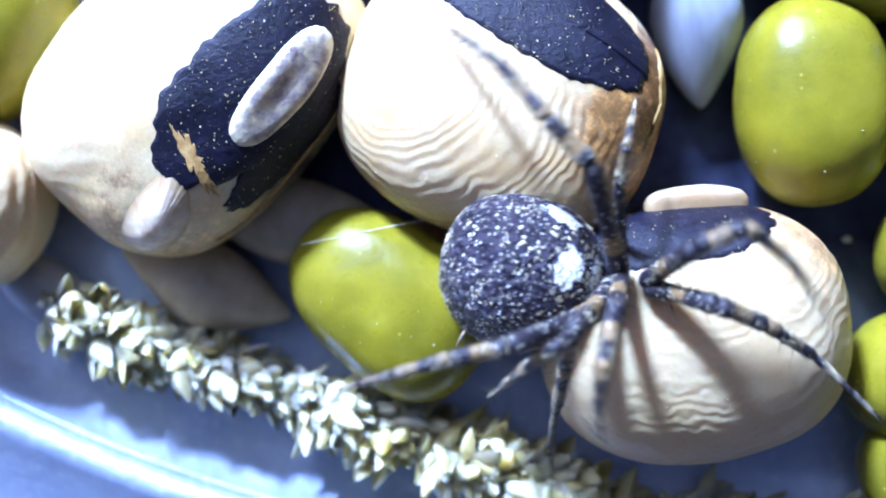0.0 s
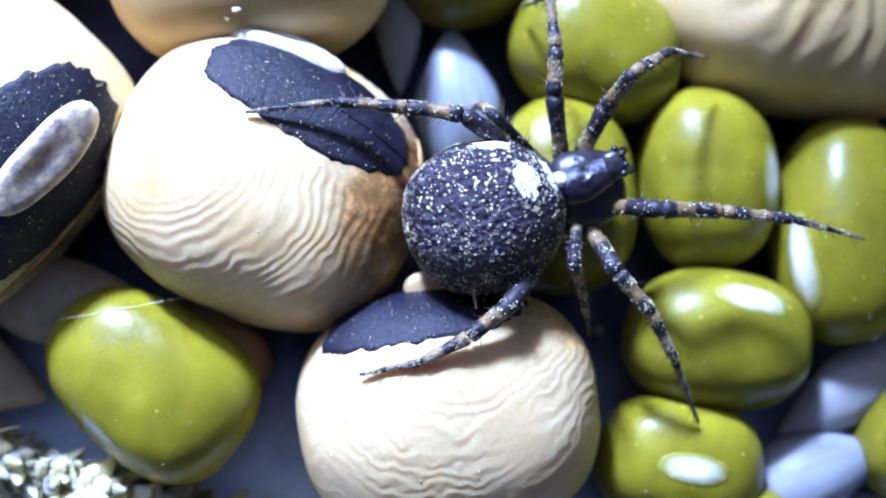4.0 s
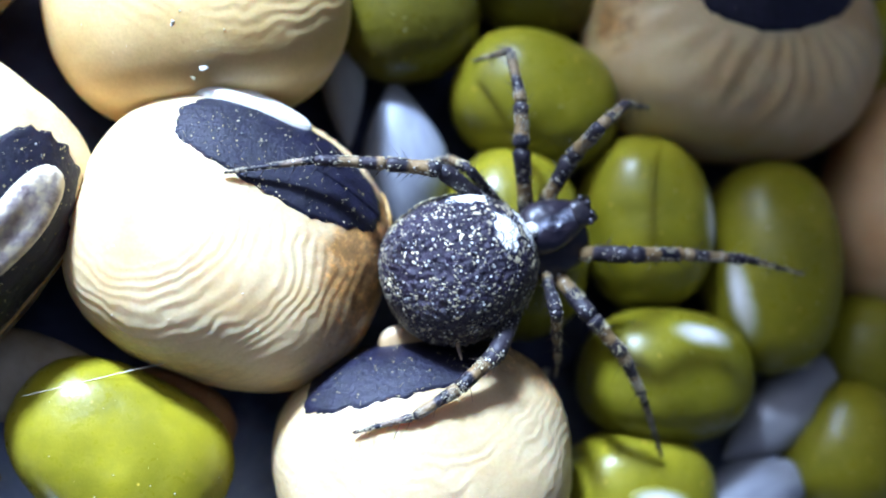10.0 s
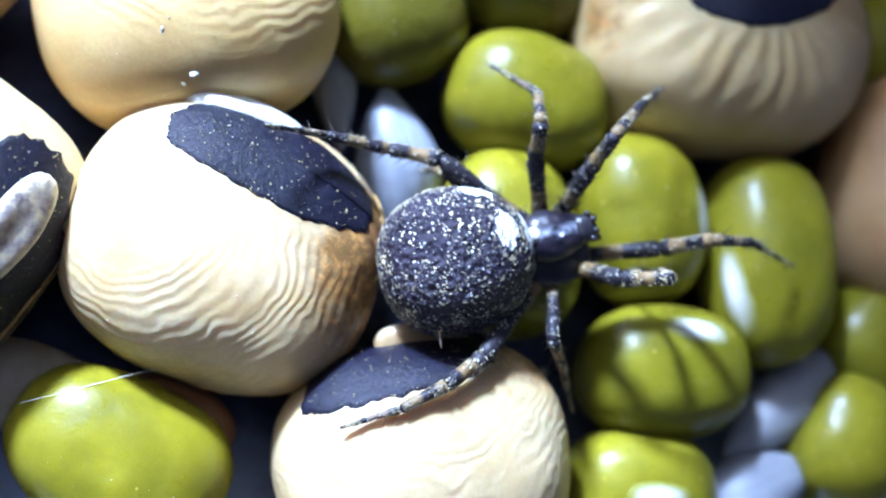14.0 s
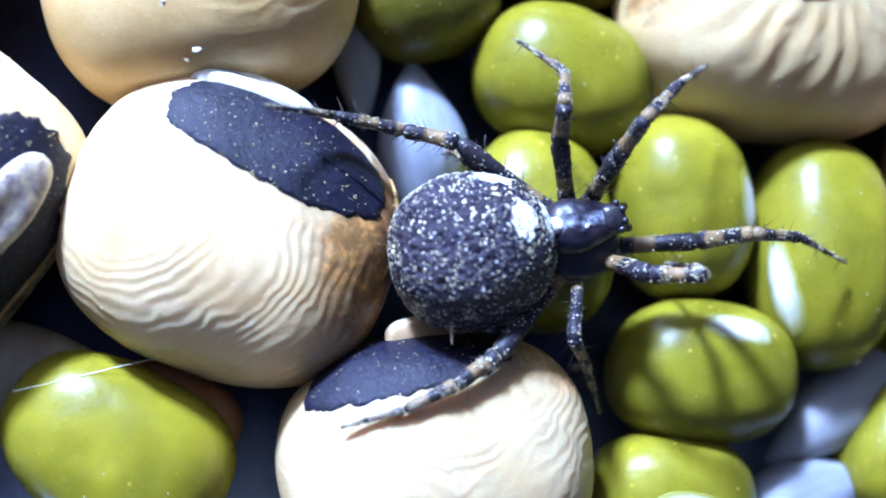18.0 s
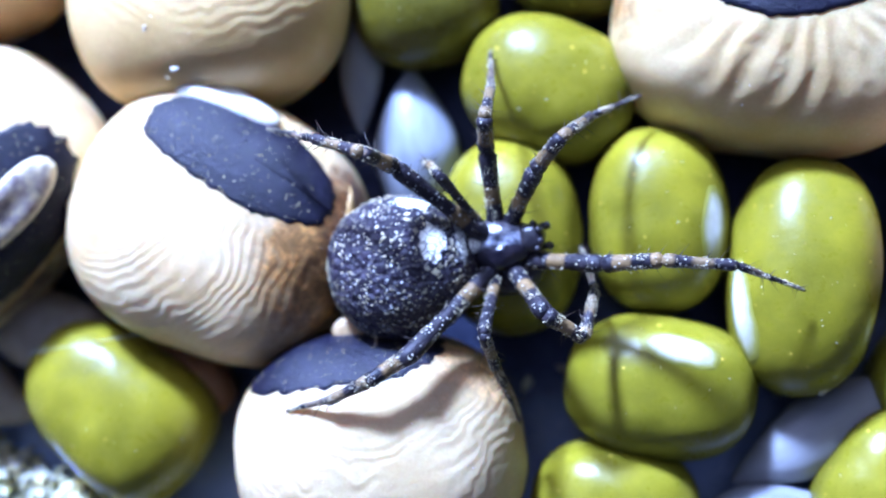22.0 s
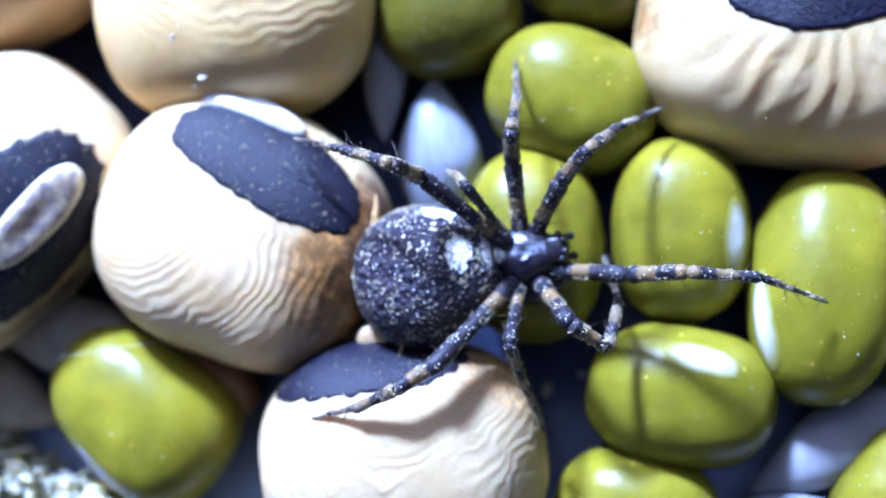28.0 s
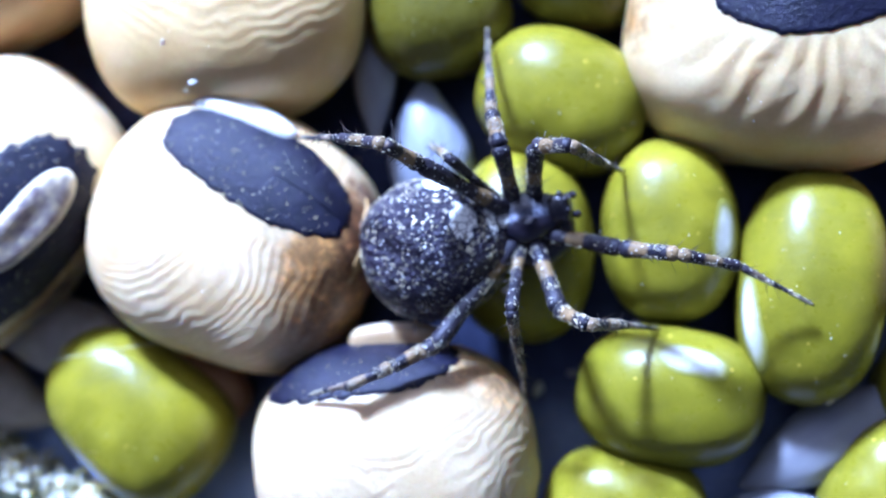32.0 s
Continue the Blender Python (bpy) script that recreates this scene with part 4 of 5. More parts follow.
# Breast plate enlarged: its dark mass also imitates shade on the mung below.
part("sternum", seed_mesh("sternum", Seed((1.2, 1.05, 0.55), power=2.2, seed=88), 20), CUTICLE, spider, m=at(2.85, -0.3, -0.45))


def segment_mesh(kind, length, r0, r1, seed):
    """A leg segment along +x from its joint, slightly swollen at the ends, with bristles and scales."""
    rng = random.Random(seed)
    n, sides = 14, 12
    verts, faces = [], []
    for i in range(n):
        u = i / (n - 1)
        r = (r0 * (1 - u) + r1 * u) * (1 + 0.10 * math.cos(2 * math.pi * u)) * (1 + 0.05 * rng.uniform(-1, 1))
        if i in (0, n - 1):
            r *= 0.55
        for j in range(sides):
            a = 2 * math.pi * j / sides
            verts.append((length * (u * 1.03 - 0.015), r * math.cos(a), r * math.sin(a)))
    for i in range(n - 1):
        for j in range(sides):
            a, b = i * sides + j, i * sides + (j + 1) % sides
            faces.append((a, b, b + sides, a + sides))
    faces.append(tuple(range(sides))[::-1])
    faces.append(tuple(range((n - 1) * sides, n * sides)))
    body_faces = len(faces)

    def spike_at(p, way, long, thick):
        base = len(verts)
        side = unit(np.cross(way, (0.3, 0.9, 0.2)))
        up = np.cross(way, side)
        for k in range(3):
            a = k * 2.094
            verts.append(tuple(p + thick * (math.cos(a) * side + math.sin(a) * up)))
        verts.append(tuple(p + way * long))
        faces.extend([(base, base + 1, base + 3), (base + 1, base + 2, base + 3), (base + 2, base, base + 3)])

    for k in range(int(length * 12)):
        u, a = rng.uniform(0.05, 0.95), rng.uniform(0, 2 * math.pi)
        r = (r0 * (1 - u) + r1 * u) * 0.9
        out = np.array((0.0, math.cos(a), math.sin(a)))
        spike_at(np.array((length * u, r * out[1], r * out[2])), unit(out + np.array((0.7, 0, 0))), rng.uniform(0.12, 0.34) if k % 5 else rng.uniform(0.42, 0.68), 0.013)
    spines_end = len(faces)
    for k in range(int(length * (200 if kind == "femur" else 300))):
        u, a = rng.uniform(0.14 if kind == "femur" else 0.02, 0.98), rng.uniform(0.1, math.pi - 0.1)
        if math.sin(u * length * 5.2 + seed) < -0.15 and k % 6 or value_noise(np.array([[u * length * 3.0, a * 1.5, seed * 0.37]]), 7)[0] < (0.05 if kind == "femur" else -0.2):
            continue
        r = r0 * (1 - u) + r1 * u
        p = np.array((length * u, r * math.cos(a), r * math.sin(a)))
        base, s = len(verts), rng.choice((0.010, 0.013, 0.016, 0.020, 0.030))
        for q in ((1, 0, 0), (-1, 0, 0), (0, 1, 0), (0, -1, 0), (0, 0, 1), (0, 0, -1)):
            verts.append(tuple(p + np.array(q) * s * rng.uniform(0.5, 1.4) * (1.5 if q[0] else 0.85)))
        faces.extend(tuple(base + t for t in f) for f in ((0, 2, 4), (2, 1, 4), (1, 3, 4), (3, 0, 4), (2, 0, 5), (1, 2, 5), (3, 1, 5), (0, 3, 5)))
    me = mesh_of(kind, verts, faces)
    for mat in (BANDS[kind], SPINE, SCALE):
        me.materials.append(mat)
    me.polygons.foreach_set("material_index", [0] * body_faces + [1] * (spines_end - body_faces) + [2] * (len(faces) - spines_end))
    return me


SEGMENTS = ("femur", "tibia", "metatarsus", "tarsus")
RADII = ((0.25, 0.24), (0.235, 0.20), (0.185, 0.14), (0.115, 0.04))
LEGS = {}


def leg(name, lengths, slim=1.0):
    """A leg in four rigid segments; the femur carries the other three."""
    made, parent = [], spider
    for k, (kind, length, (r0, r1)) in enumerate(zip(SEGMENTS, lengths, RADII)):
        me = segment_mesh(kind, length, r0 * slim, r1 * slim, hash_of(name) + k)
        made.append(part("leg" if k == 0 else kind, me, None, spider if k == 0 else made[0]))
    LEGS[name] = made


def hash_of(name):
    return sum(ord(c) * (k + 3) for k, c in enumerate(name))


leg("left_first", (2.33, 1.44, 1.86, 2.53), 1.0)
leg("left_second", (2.48, 1.28, 1.57, 2.46), 1.0)
leg("left_third", (3.36, 1.05, 1.08, 1.51), 0.6)
leg("left_fourth", (3.60, 1.48, 1.90, 2.37), 1.0)
leg("right_first", (2.59, 1.77, 1.96, 2.36), 1.0)
leg("right_second", (2.49, 1.41, 1.57, 2.41), 1.0)
leg("right_third", (3.08, 1.42, 1.20, 1.28), 0.75)
leg("right_fourth", (4.00, 1.40, 1.40, 1.65), 1.0)


def aim(a, b):
    """The pose, in millimetres, of a leg segment that runs from a to b."""
    x = (Vector(b) - Vector(a)).normalized()
    y = Vector((0, 0, 1)).cross(x).normalized()
    z = x.cross(y)
    return Matrix(((x[0], y[0], z[0], a[0] * MM), (x[1], y[1], z[1], a[1] * MM), (x[2], y[2], z[2], a[2] * MM), (0, 0, 0, 1)))


def step(name, body, rows):
    """Keys one leg from the places of its five joints, in millimetres, time by time."""
    made = LEGS[name]
    keys = [[], [], [], []]
    for times, *joints in rows:
        poses = [aim(a, b) for a, b in zip(joints, joints[1:])]
        for t in times:
            root = body[t].inverted()
            keys[0].append((t, root @ poses[0]))
            for k in (1, 2, 3):
                keys[k].append((t, poses[0].inverted() @ poses[k]))
    for ob, some in zip(made, keys):
        walk(ob, some)


# added sun-blocking slab: seconds, place along the far side of the dish in millimetres, turn in degrees
SUN_BLOCKER = [(0, 80.0, 0.0), (1.0, 73.0, 0.0), (2.0, 68.0, 0.0), (3.5, 64.0, 0.0), (5.5, 61.5, 0.0), (7.0, 58.8, 1.0), (8.0, 56.0, 1.5), (9.0, 55.6, 2.0), (12.0, 52.8, 2.0), (13.0, 53.0, 2.0), (14.0, 60.5, 2.0),
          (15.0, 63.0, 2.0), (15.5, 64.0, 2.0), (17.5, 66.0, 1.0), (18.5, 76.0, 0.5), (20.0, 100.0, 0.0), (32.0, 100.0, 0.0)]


def motions():
    """The spider clambers off the far pea, then stays among the beans and shifts its legs."""
    rows = [
        (0, at(-5.96, -4.30, 4.9, 0, -5.5, -16.3)),
        (0.2, at(-6.41, -4.42, 4.9, 0, -5.7, 0.1)),
        (0.3, at(-5.90, -3.97, 4.9, 0, -5.2, 13.7)),
        (0.4, at(-3.93, -2.48, 4.9, 0, -5.5, 13.2)),
        (0.5, at(-1.62, -1.38, 4.9, 0, -6.3, 11.6)),
        (0.7, at(-0.46, -0.87, 5.5, 0, -5.7, 19.0)),
        (13.2, at(-0.46, -0.87, 5.5, 0, -5.7, 19.0)),
        (13.7, at(-0.34, -0.70, 5.5, 0, -5.9, 7.4)),
        (18.1, at(-0.34, -0.70, 5.5, 0, -5.9, 7.4)),
        (18.9, at(-0.45, -0.76, 4.6, 0, -5.6, 9.8)),
        (20.3, at(-0.45, -0.76, 4.6, 0, -5.6, 9.8)),
        (21.2, at(-0.42, -0.84, 4.6, 0, -5.6, 10.5)),
        (29.2, at(-0.42, -0.84, 4.6, 0, -5.6, 10.5)),
        (29.6, at(-0.36, -0.74, 4.6, 0, -5.6, 8.4)),
        (30.3, at(-0.36, -0.74, 4.6, 0, -5.6, 8.4)),
        (30.8, at(0.05, 0.06, 4.6, 0, -6.0, 15.6)),
        (32, at(0.05, 0.06, 4.6, 0, -6.0, 15.6)),
    ]
    walk(spider, rows)
    walk(tablet, [(t, at(x, 88.0, -1.6, rz=rz)) for t, x, rz in SUN_BLOCKER])
    body = dict(rows)
    step("left_first", body, [
        ((0,), (-2.84, -4.79, 6.30), (-1.44, -5.24, 8.10), (-0.21, -5.77, 7.58), (1.15, -6.63, 6.64), (2.92, -8.37, 6.11)),
        ((0.2,), (-3.19, -3.96, 5.88), (-1.25, -2.74, 6.31), (0.10, -2.34, 6.64), (1.93, -2.40, 6.31), (3.99, -2.22, 4.85)),
        ((0.3,), (-2.41, -2.66, 4.90), (-2.62, -1.13, 6.64), (-1.76, -0.13, 6.06), (-0.14, 0.67, 6.53), (2.24, 1.53, 6.55)),
        ((0.4,), (-0.84, -1.16, 4.90), (-0.20, -0.13, 6.89), (0.90, 0.80, 6.75), (2.23, 1.54, 5.69), (4.32, 2.24, 4.43)),
        ((0.5,), (0.95, -0.23, 4.90), (1.47, 0.70, 6.97), (2.55, 1.44, 6.37), (3.82, 2.23, 5.26), (5.40, 2.82, 3.37)),
        ((0.7, 13.2,), (2.15, 0.43, 4.90), (2.84, 1.96, 6.52), (3.26, 2.52, 7.78), (4.58, 3.41, 6.81), (6.29, 3.78, 4.98)),
        ((13.7, 18.1,), (3.04, 0.35, 4.90), (3.40, 1.36, 6.97), (3.72, 1.98, 8.23), (5.04, 3.06, 7.47), (6.73, 4.10, 5.90)),
        ((18.9, 20.3,), (2.55, 0.28, 4.90), (3.33, 1.69, 6.59), (4.03, 2.26, 7.71), (5.05, 3.14, 6.42), (6.45, 4.02, 4.50)),
        ((21.2, 29.2,), (2.55, 0.18, 4.90), (3.41, 1.67, 6.47), (4.12, 2.33, 7.54), (4.93, 3.18, 6.10), (6.38, 4.15, 4.26)),
        ((29.6, 30.3,), (2.71, 0.23, 4.90), (2.73, 1.01, 7.10), (3.49, 1.39, 8.26), (4.24, 2.29, 6.81), (4.99, 3.29, 4.61)),
        ((30.8, 32,), (2.90, 1.38, 4.90), (3.01, 2.67, 6.84), (3.97, 2.53, 7.90), (4.74, 2.35, 6.22), (5.53, 2.36, 3.81)),
    ])
    step("left_second", body, [
        ((0,), (-2.92, -4.67, 6.26), (-1.97, -3.87, 8.40), (-0.80, -3.41, 8.66), (0.32, -4.22, 7.90), (1.66, -5.67, 6.44)),
        ((0.2,), (-3.25, -3.92, 5.84), (-2.92, -2.15, 7.55), (-2.35, -1.03, 7.34), (-1.59, -0.13, 6.29), (-0.31, 1.40, 4.85)),
        ((0.3,), (-2.67, -2.60, 4.90), (-2.78, -1.07, 6.85), (-2.41, 0.12, 6.58), (-1.66, 1.26, 5.79), (-0.41, 2.61, 4.15)),
        ((0.4,), (-1.10, -1.21, 4.90), (-1.49, 0.22, 6.89), (-1.27, 1.45, 7.16), (-0.72, 2.30, 5.95), (0.24, 3.34, 3.94)),
        ((0.5,), (0.71, -0.35, 4.90), (0.33, 1.07, 6.90), (0.71, 2.19, 6.43), (0.99, 3.35, 5.39), (0.96, 4.40, 3.17)),
        ((0.7, 13.2,), (1.94, 0.33, 4.90), (1.44, 2.31, 6.30), (1.51, 3.57, 6.48), (1.42, 5.14, 6.32), (1.13, 5.61, 3.92)),
        ((13.7, 18.1,), (2.59, 0.22, 4.90), (1.96, 1.86, 6.65), (1.83, 2.55, 7.71), (2.25, 3.73, 6.76), (1.56, 5.23, 4.94)),
        ((18.9, 20.3,), (2.19, 0.19, 4.90), (2.04, 1.85, 6.74), (2.06, 2.77, 7.62), (2.03, 3.77, 6.40), (2.12, 5.51, 4.67)),
        ((21.2, 29.2,), (2.26, 0.14, 4.90), (2.04, 2.27, 6.16), (2.07, 2.93, 7.25), (2.16, 4.07, 6.17), (2.00, 5.56, 4.22)),
        ((29.6, 30.3,), (2.30, 0.20, 4.90), (2.09, 2.03, 6.55), (2.11, 2.63, 7.68), (2.12, 3.78, 6.60), (2.07, 5.49, 4.83)),
        ((30.8, 32,), (2.32, 1.33, 4.90), (2.05, 2.66, 6.97), (1.77, 3.72, 6.32), (1.63, 5.03, 5.46), (1.44, 6.79, 3.75)),
    ])
    step("left_third", body, [
        ((0,), (-3.24, -4.53, 4.60), (-3.56, -2.26, 7.05), (-3.40, -1.33, 7.50), (-3.15, -0.56, 6.78), (-2.87, 0.11, 5.46)),
        ((0.2,), (-3.69, -3.91, 4.60), (-4.67, -2.36, 7.41), (-4.60, -1.46, 6.87), (-3.96, -0.65, 6.53), (-2.86, 0.31, 6.15)),
        ((0.3,), (-3.09, -2.79, 4.60), (-4.44, -1.26, 7.26), (-4.24, -0.66, 8.10), (-3.59, -0.23, 7.34), (-2.79, 0.20, 6.14)),
        ((0.4,), (-1.21, -1.29, 4.60), (-2.76, 0.23, 7.16), (-2.91, 0.81, 8.02), (-2.99, 1.29, 7.05), (-3.19, 1.72, 5.62)),
        ((0.5,), (0.72, -0.37, 4.60), (-1.34, 1.53, 6.45), (-1.49, 2.14, 5.60), (-1.72, 2.52, 4.62), (-1.78, 2.84, 3.15)),
        ((0.7, 13.2,), (1.93, 0.26, 4.60), (-0.33, 1.73, 6.60), (-0.47, 2.19, 5.67), (-0.49, 2.42, 4.61), (-0.44, 2.65, 3.12)),
        ((13.7, 18.1,), (2.55, 0.12, 4.60), (-0.26, 1.69, 5.55), (-0.35, 2.19, 4.63), (-0.28, 2.42, 3.58), (-0.11, 2.73, 2.11)),
        ((18.9, 20.3,), (2.06, 0.11, 4.60), (0.61, 1.34, 7.37), (0.35, 1.78, 6.45), (0.17, 2.02, 5.41), (-0.05, 2.30, 3.94)),
        ((21.2, 29.2,), (2.04, 0.04, 4.60), (0.85, 1.40, 7.43), (0.51, 1.81, 6.53), (0.29, 2.02, 5.49), (-0.02, 2.33, 4.05)),
        ((29.6, 30.3,), (2.09, 0.09, 4.60), (0.79, 1.37, 7.41), (0.45, 1.77, 6.50), (0.21, 2.01, 5.48), (-0.09, 2.32, 4.03)),
        ((30.8, 32,), (2.15, 1.22, 4.60), (0.70, 2.29, 7.43), (0.36, 2.62, 6.49), (0.08, 2.88, 5.48), (-0.26, 3.17, 4.04)),
    ])
    step("left_fourth", body, [
        ((0,), (-3.46, -4.53, 6.07), (-4.34, -1.77, 8.21), (-5.32, -0.66, 8.31), (-6.47, 0.80, 7.96), (-7.79, 2.05, 6.43)),
        ((0.2,), (-3.94, -4.06, 5.63), (-6.02, -2.42, 8.06), (-7.19, -1.83, 7.37), (-8.57, -0.99, 6.38), (-10.72, -0.02, 6.06)),
        ((0.3,), (-3.21, -2.90, 5.20), (-5.04, -1.67, 8.05), (-6.05, -1.18, 7.09), (-7.66, -0.72, 6.18), (-10.00, -1.01, 6.44)),
        ((0.4,), (-1.29, -1.33, 5.20), (-2.95, 0.10, 8.06), (-4.32, 0.65, 8.05), (-5.99, 1.15, 7.31), (-8.34, 0.85, 7.40)),
        ((0.5,), (0.56, -0.47, 5.20), (-1.18, 1.00, 7.98), (-2.62, 1.34, 7.87), (-4.49, 1.64, 7.81), (-6.73, 1.70, 7.03)),
        ((0.7, 13.2,), (1.72, 0.15, 5.20), (-1.15, 1.65, 6.78), (-2.60, 1.88, 6.60), (-4.48, 2.06, 6.49), (-6.83, 1.86, 6.18)),
        ((13.7, 18.1,), (2.32, 0.03, 5.20), (-0.54, 2.14, 5.83), (-1.92, 2.58, 5.56), (-3.74, 2.93, 5.95), (-5.68, 2.87, 7.32)),
        ((18.9, 20.3,), (1.99, -0.02, 5.20), (-0.61, 1.73, 6.97), (-1.16, 1.85, 8.33), (-2.68, 2.48, 7.40), (-4.21, 3.04, 5.67)),
        ((21.2, 29.2,), (2.02, -0.09, 5.20), (-0.39, 1.67, 7.23), (-0.98, 1.80, 8.57), (-2.53, 2.38, 7.65), (-4.20, 2.95, 6.07)),
        ((29.6, 30.3,), (2.06, -0.03, 5.20), (-0.41, 1.65, 7.21), (-0.99, 1.84, 8.56), (-2.54, 2.46, 7.67), (-4.20, 3.03, 6.07)),
        ((30.8, 32,), (2.15, 1.10, 5.20), (-0.09, 2.09, 7.84), (-0.82, 2.43, 9.08), (-2.25, 2.79, 7.89), (-3.75, 3.10, 6.08)),
    ])
    step("right_first", body, [
        ((0,), (-3.48, -4.53, 6.07), (-3.95, -5.41, 8.46), (-4.37, -6.62, 9.67), (-4.32, -7.58, 7.96), (-4.15, -8.70, 5.89)),
        ((0.2,), (-4.05, -4.58, 5.84), (-3.61, -5.19, 8.32), (-2.75, -5.58, 9.81), (-1.38, -6.15, 8.53), (0.54, -7.17, 7.63)),
        ((0.3,), (-2.38, -3.52, 5.75), (-2.04, -4.72, 8.02), (-1.84, -5.78, 9.42), (-1.07, -6.78, 7.91), (-0.12, -7.97, 6.12)),
        ((0.4,), (-0.51, -2.23, 4.80), (0.08, -3.65, 6.88), (0.33, -4.97, 8.04), (0.27, -5.88, 9.77), (1.11, -6.97, 7.86)),
        ((0.5,), (1.53, -1.22, 4.80), (2.14, -1.86, 7.23), (3.79, -1.87, 6.60), (5.65, -1.89, 5.95), (7.55, -2.15, 4.58)),
        ((0.7, 13.2,), (2.77, -0.48, 4.80), (4.04, -0.98, 7.00), (5.80, -1.01, 6.78), (7.74, -1.27, 6.92), (9.97, -1.74, 6.31)),
        ((13.7, 18.1,), (3.50, -0.70, 4.80), (5.79, -0.85, 6.00), (6.61, -0.96, 7.56), (8.38, -1.00, 6.71), (10.33, -1.63, 5.55)),
        ((18.9, 20.3,), (2.99, -0.68, 4.80), (4.93, -0.86, 6.50), (6.68, -0.77, 6.77), (8.57, -0.83, 6.25), (10.55, -1.75, 5.36)),
        ((21.2, 29.2,), (3.03, -0.66, 4.80), (5.22, -0.90, 6.16), (6.73, -0.88, 7.08), (8.68, -1.01, 6.90), (10.59, -1.58, 5.65)),
        ((29.6, 30.3,), (3.10, -0.67, 4.80), (5.16, -0.96, 6.34), (6.79, -0.92, 7.01), (8.65, -1.04, 6.41), (10.63, -1.76, 5.35)),
        ((30.8, 32,), (3.17, 0.46, 4.80), (5.36, -0.07, 6.07), (6.82, -0.29, 7.05), (8.55, -0.57, 6.18), (10.59, -1.59, 5.59)),
    ])
    step("right_second", body, [
        ((0,), (-3.77, -4.79, 6.04), (-4.94, -5.80, 7.99), (-5.04, -6.70, 6.91), (-5.23, -7.81, 5.81), (-5.40, -9.12, 3.79)),
        ((0.2,), (-4.05, -4.60, 5.85), (-5.37, -6.15, 7.28), (-5.24, -7.35, 6.56), (-5.18, -8.75, 5.84), (-5.15, -10.39, 4.08)),
        ((0.3,), (-3.04, -3.72, 5.77), (-3.54, -5.37, 7.56), (-3.97, -6.14, 8.67), (-4.01, -7.45, 7.79), (-4.04, -8.97, 5.92)),
        ((0.4,), (-0.93, -2.33, 4.90), (-1.28, -4.32, 6.36), (-1.38, -5.63, 6.86), (-1.87, -6.86, 7.71), (-2.51, -8.58, 6.15)),
        ((0.5,), (1.08, -1.40, 4.90), (1.75, -3.40, 6.23), (2.82, -4.26, 6.54), (3.44, -5.68, 6.79), (4.44, -6.56, 4.79)),
        ((0.7, 13.2,), (2.33, -0.67, 4.90), (2.97, -2.60, 6.34), (3.89, -3.64, 6.10), (4.66, -4.86, 5.47), (5.67, -6.66, 4.22)),
        ((13.7, 18.1,), (3.09, -0.92, 4.90), (3.85, -1.80, 7.10), (5.00, -1.98, 7.75), (5.45, -1.62, 6.35), (5.60, -1.15, 4.05)),
        ((18.9, 20.3,), (2.67, -0.91, 4.90), (3.53, -1.98, 6.98), (4.87, -2.37, 6.78), (4.86, -1.50, 5.48), (4.65, -0.09, 3.53)),
        ((21.2, 29.2,), (2.74, -0.97, 4.90), (3.66, -2.28, 6.80), (4.69, -2.89, 6.06), (5.00, -1.55, 5.31), (4.61, -0.15, 3.38)),
        ((29.6, 30.3,), (2.82, -0.94, 4.90), (3.61, -2.37, 6.77), (4.51, -2.83, 7.76), (5.30, -2.20, 6.54), (5.86, -1.17, 4.44)),
        ((30.8, 32,), (2.92, 0.24, 4.90), (3.65, -1.79, 6.13), (4.42, -2.19, 7.25), (5.36, -2.17, 5.99), (6.49, -2.26, 3.87)),
    ])
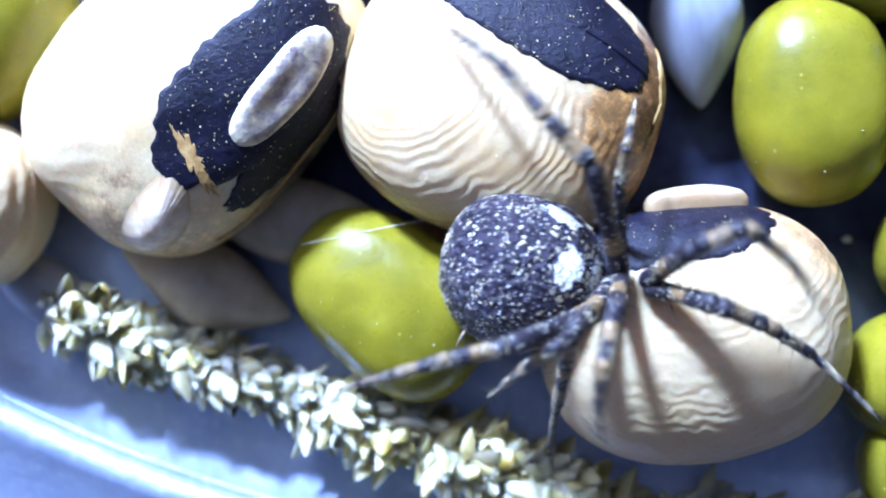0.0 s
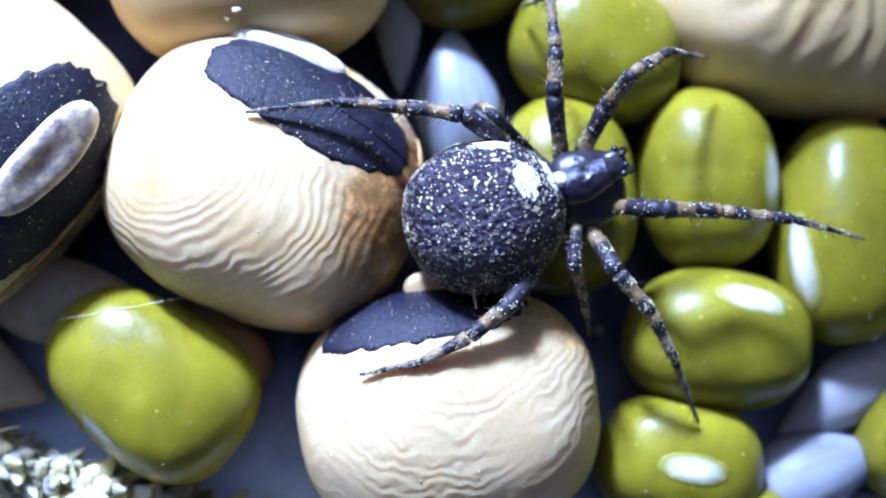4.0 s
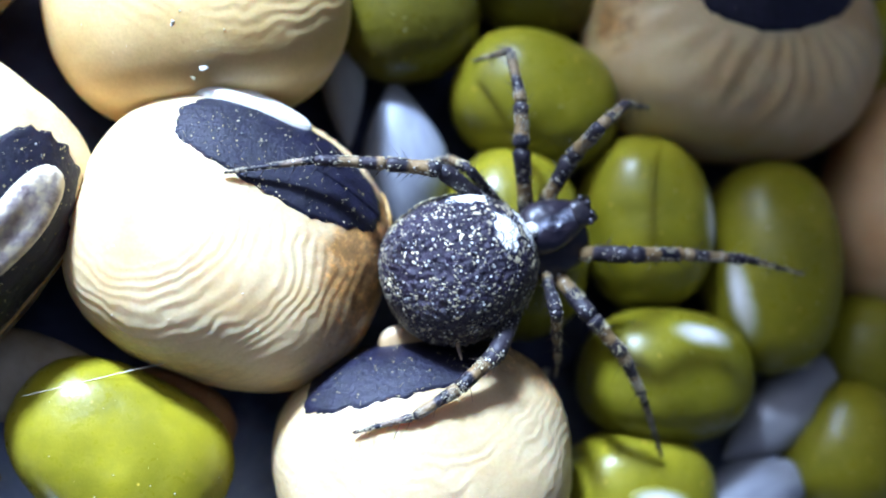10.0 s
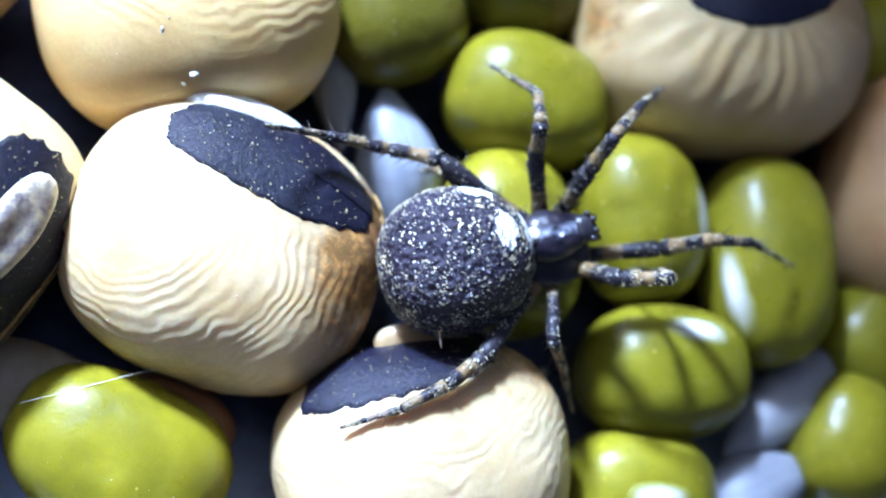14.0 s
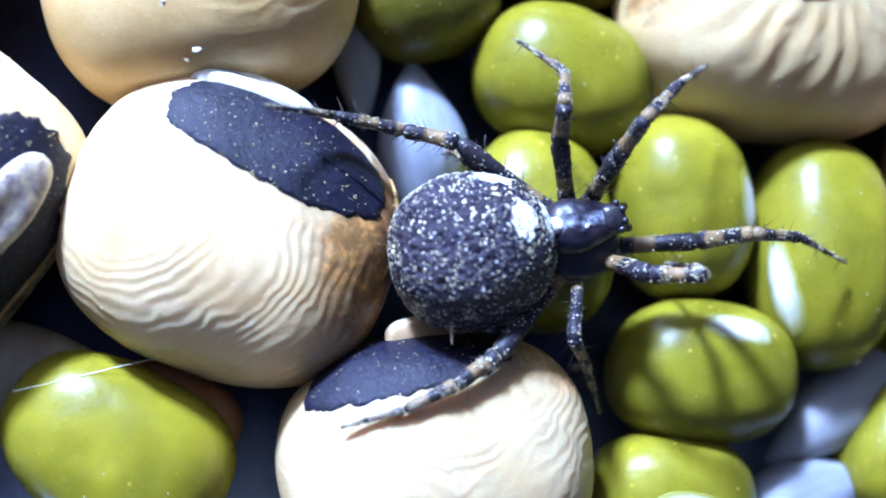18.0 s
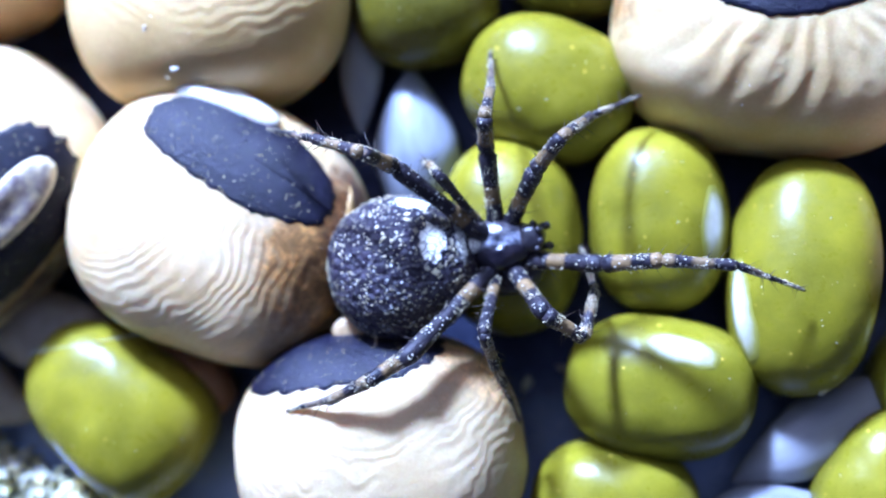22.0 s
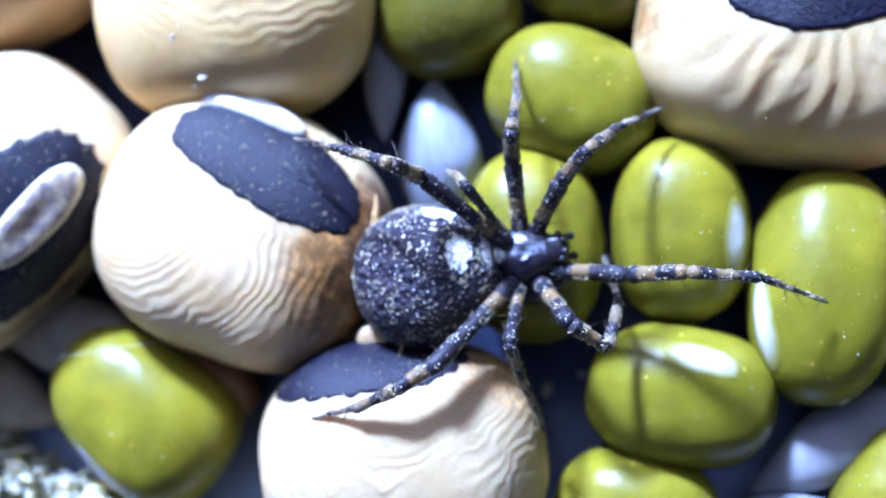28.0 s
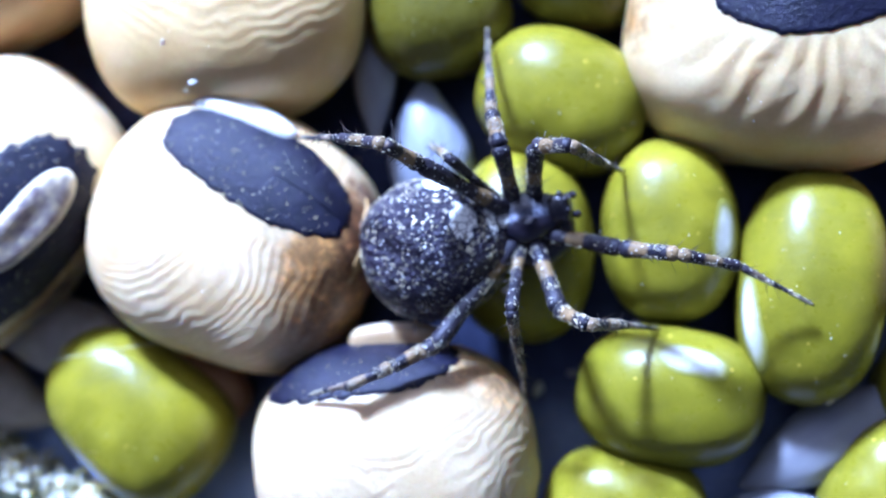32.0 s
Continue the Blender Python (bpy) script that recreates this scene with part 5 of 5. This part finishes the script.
    step("right_third", body, [
        ((0,), (-3.82, -5.23, 6.12), (-5.32, -6.08, 8.67), (-6.04, -6.62, 7.56), (-6.53, -7.11, 6.58), (-6.97, -7.57, 5.47)),
        ((0.2,), (-3.90, -4.84, 6.00), (-5.42, -6.30, 8.25), (-5.95, -6.72, 7.00), (-6.69, -7.33, 6.27), (-7.45, -7.84, 5.38)),
        ((0.3,), (-3.09, -3.69, 5.73), (-4.09, -5.48, 8.04), (-4.35, -5.95, 6.72), (-4.99, -6.70, 6.03), (-5.51, -7.50, 5.18)),
        ((0.4,), (-1.15, -2.23, 4.70), (-2.21, -3.86, 7.09), (-2.49, -4.85, 8.06), (-2.56, -5.86, 7.40), (-2.61, -6.91, 6.67)),
        ((0.5,), (0.95, -1.35, 4.70), (-0.50, -3.60, 6.22), (-1.37, -4.62, 6.69), (-1.97, -5.32, 7.47), (-2.27, -5.85, 6.34)),
        ((0.7, 13.2,), (2.33, -0.66, 4.70), (1.60, -2.40, 7.14), (2.05, -2.97, 5.91), (2.40, -3.57, 4.94), (2.74, -4.07, 3.81)),
        ((13.7, 18.1,), (2.87, -0.89, 4.70), (1.87, -3.26, 6.40), (2.50, -3.84, 5.26), (2.95, -4.46, 4.34), (3.41, -5.20, 3.40)),
        ((18.9, 20.3,), (2.29, -0.89, 4.70), (1.80, -2.85, 7.03), (2.08, -3.70, 5.92), (2.39, -4.43, 5.02), (2.86, -5.28, 4.19)),
        ((21.2, 29.2,), (2.26, -0.98, 4.70), (2.05, -2.81, 7.16), (2.32, -3.72, 6.10), (2.60, -4.44, 5.18), (2.89, -5.27, 4.25)),
        ((29.6, 30.3,), (2.36, -0.96, 4.70), (2.16, -2.99, 7.00), (2.41, -3.78, 5.85), (2.61, -4.45, 4.87), (2.90, -5.23, 3.90)),
        ((30.8, 32,), (2.53, 0.21, 4.70), (2.37, -1.82, 7.01), (2.48, -2.74, 5.94), (2.60, -3.54, 5.05), (2.64, -4.32, 4.03)),
    ])
    step("right_fourth", body, [
        ((0,), (-3.83, -5.18, 6.11), (-6.45, -6.02, 9.01), (-7.83, -6.26, 9.09), (-9.18, -6.57, 9.24), (-10.52, -6.95, 8.34)),
        ((0.2,), (-3.94, -4.80, 5.97), (-6.26, -6.43, 8.79), (-7.53, -7.01, 8.88), (-8.50, -7.45, 7.97), (-9.97, -7.83, 7.32)),
        ((0.3,), (-3.17, -3.61, 5.63), (-5.56, -5.56, 8.19), (-6.41, -6.34, 7.40), (-7.30, -7.15, 6.70), (-8.11, -7.84, 5.43)),
        ((0.4,), (-1.27, -2.19, 5.00), (-3.73, -4.89, 6.64), (-4.91, -5.64, 6.60), (-6.03, -6.47, 6.63), (-7.38, -7.42, 6.77)),
        ((0.5,), (0.92, -1.39, 5.00), (-1.40, -3.89, 7.09), (-2.45, -4.82, 7.00), (-3.56, -5.67, 6.94), (-4.99, -6.40, 6.57)),
        ((0.7, 13.2,), (2.13, -0.67, 5.00), (-0.01, -3.40, 6.55), (-1.12, -4.22, 6.42), (-2.36, -4.85, 6.30), (-3.84, -5.09, 5.98)),
        ((13.7, 18.1,), (2.62, -0.90, 5.00), (-0.12, -3.52, 6.20), (-1.30, -4.17, 6.36), (-2.60, -4.68, 6.28), (-4.20, -4.97, 5.92)),
        ((18.9, 20.3,), (2.16, -0.84, 5.00), (-0.06, -3.26, 6.75), (-1.26, -3.98, 6.62), (-2.12, -4.48, 7.15), (-3.18, -4.82, 6.20)),
        ((21.2, 29.2,), (2.15, -0.92, 5.00), (0.08, -3.35, 6.80), (-1.02, -4.08, 6.95), (-2.07, -4.57, 6.62), (-3.26, -4.87, 6.02)),
        ((29.6, 30.3,), (2.21, -0.89, 5.00), (-0.08, -3.47, 6.70), (-1.24, -4.11, 6.60), (-2.17, -4.63, 6.75), (-3.35, -4.93, 6.05)),
        ((30.8, 32,), (2.39, 0.24, 5.00), (0.25, -2.75, 6.20), (-0.99, -3.38, 6.35), (-1.92, -3.82, 6.60), (-3.32, -4.18, 6.05)),
    ])


motions()
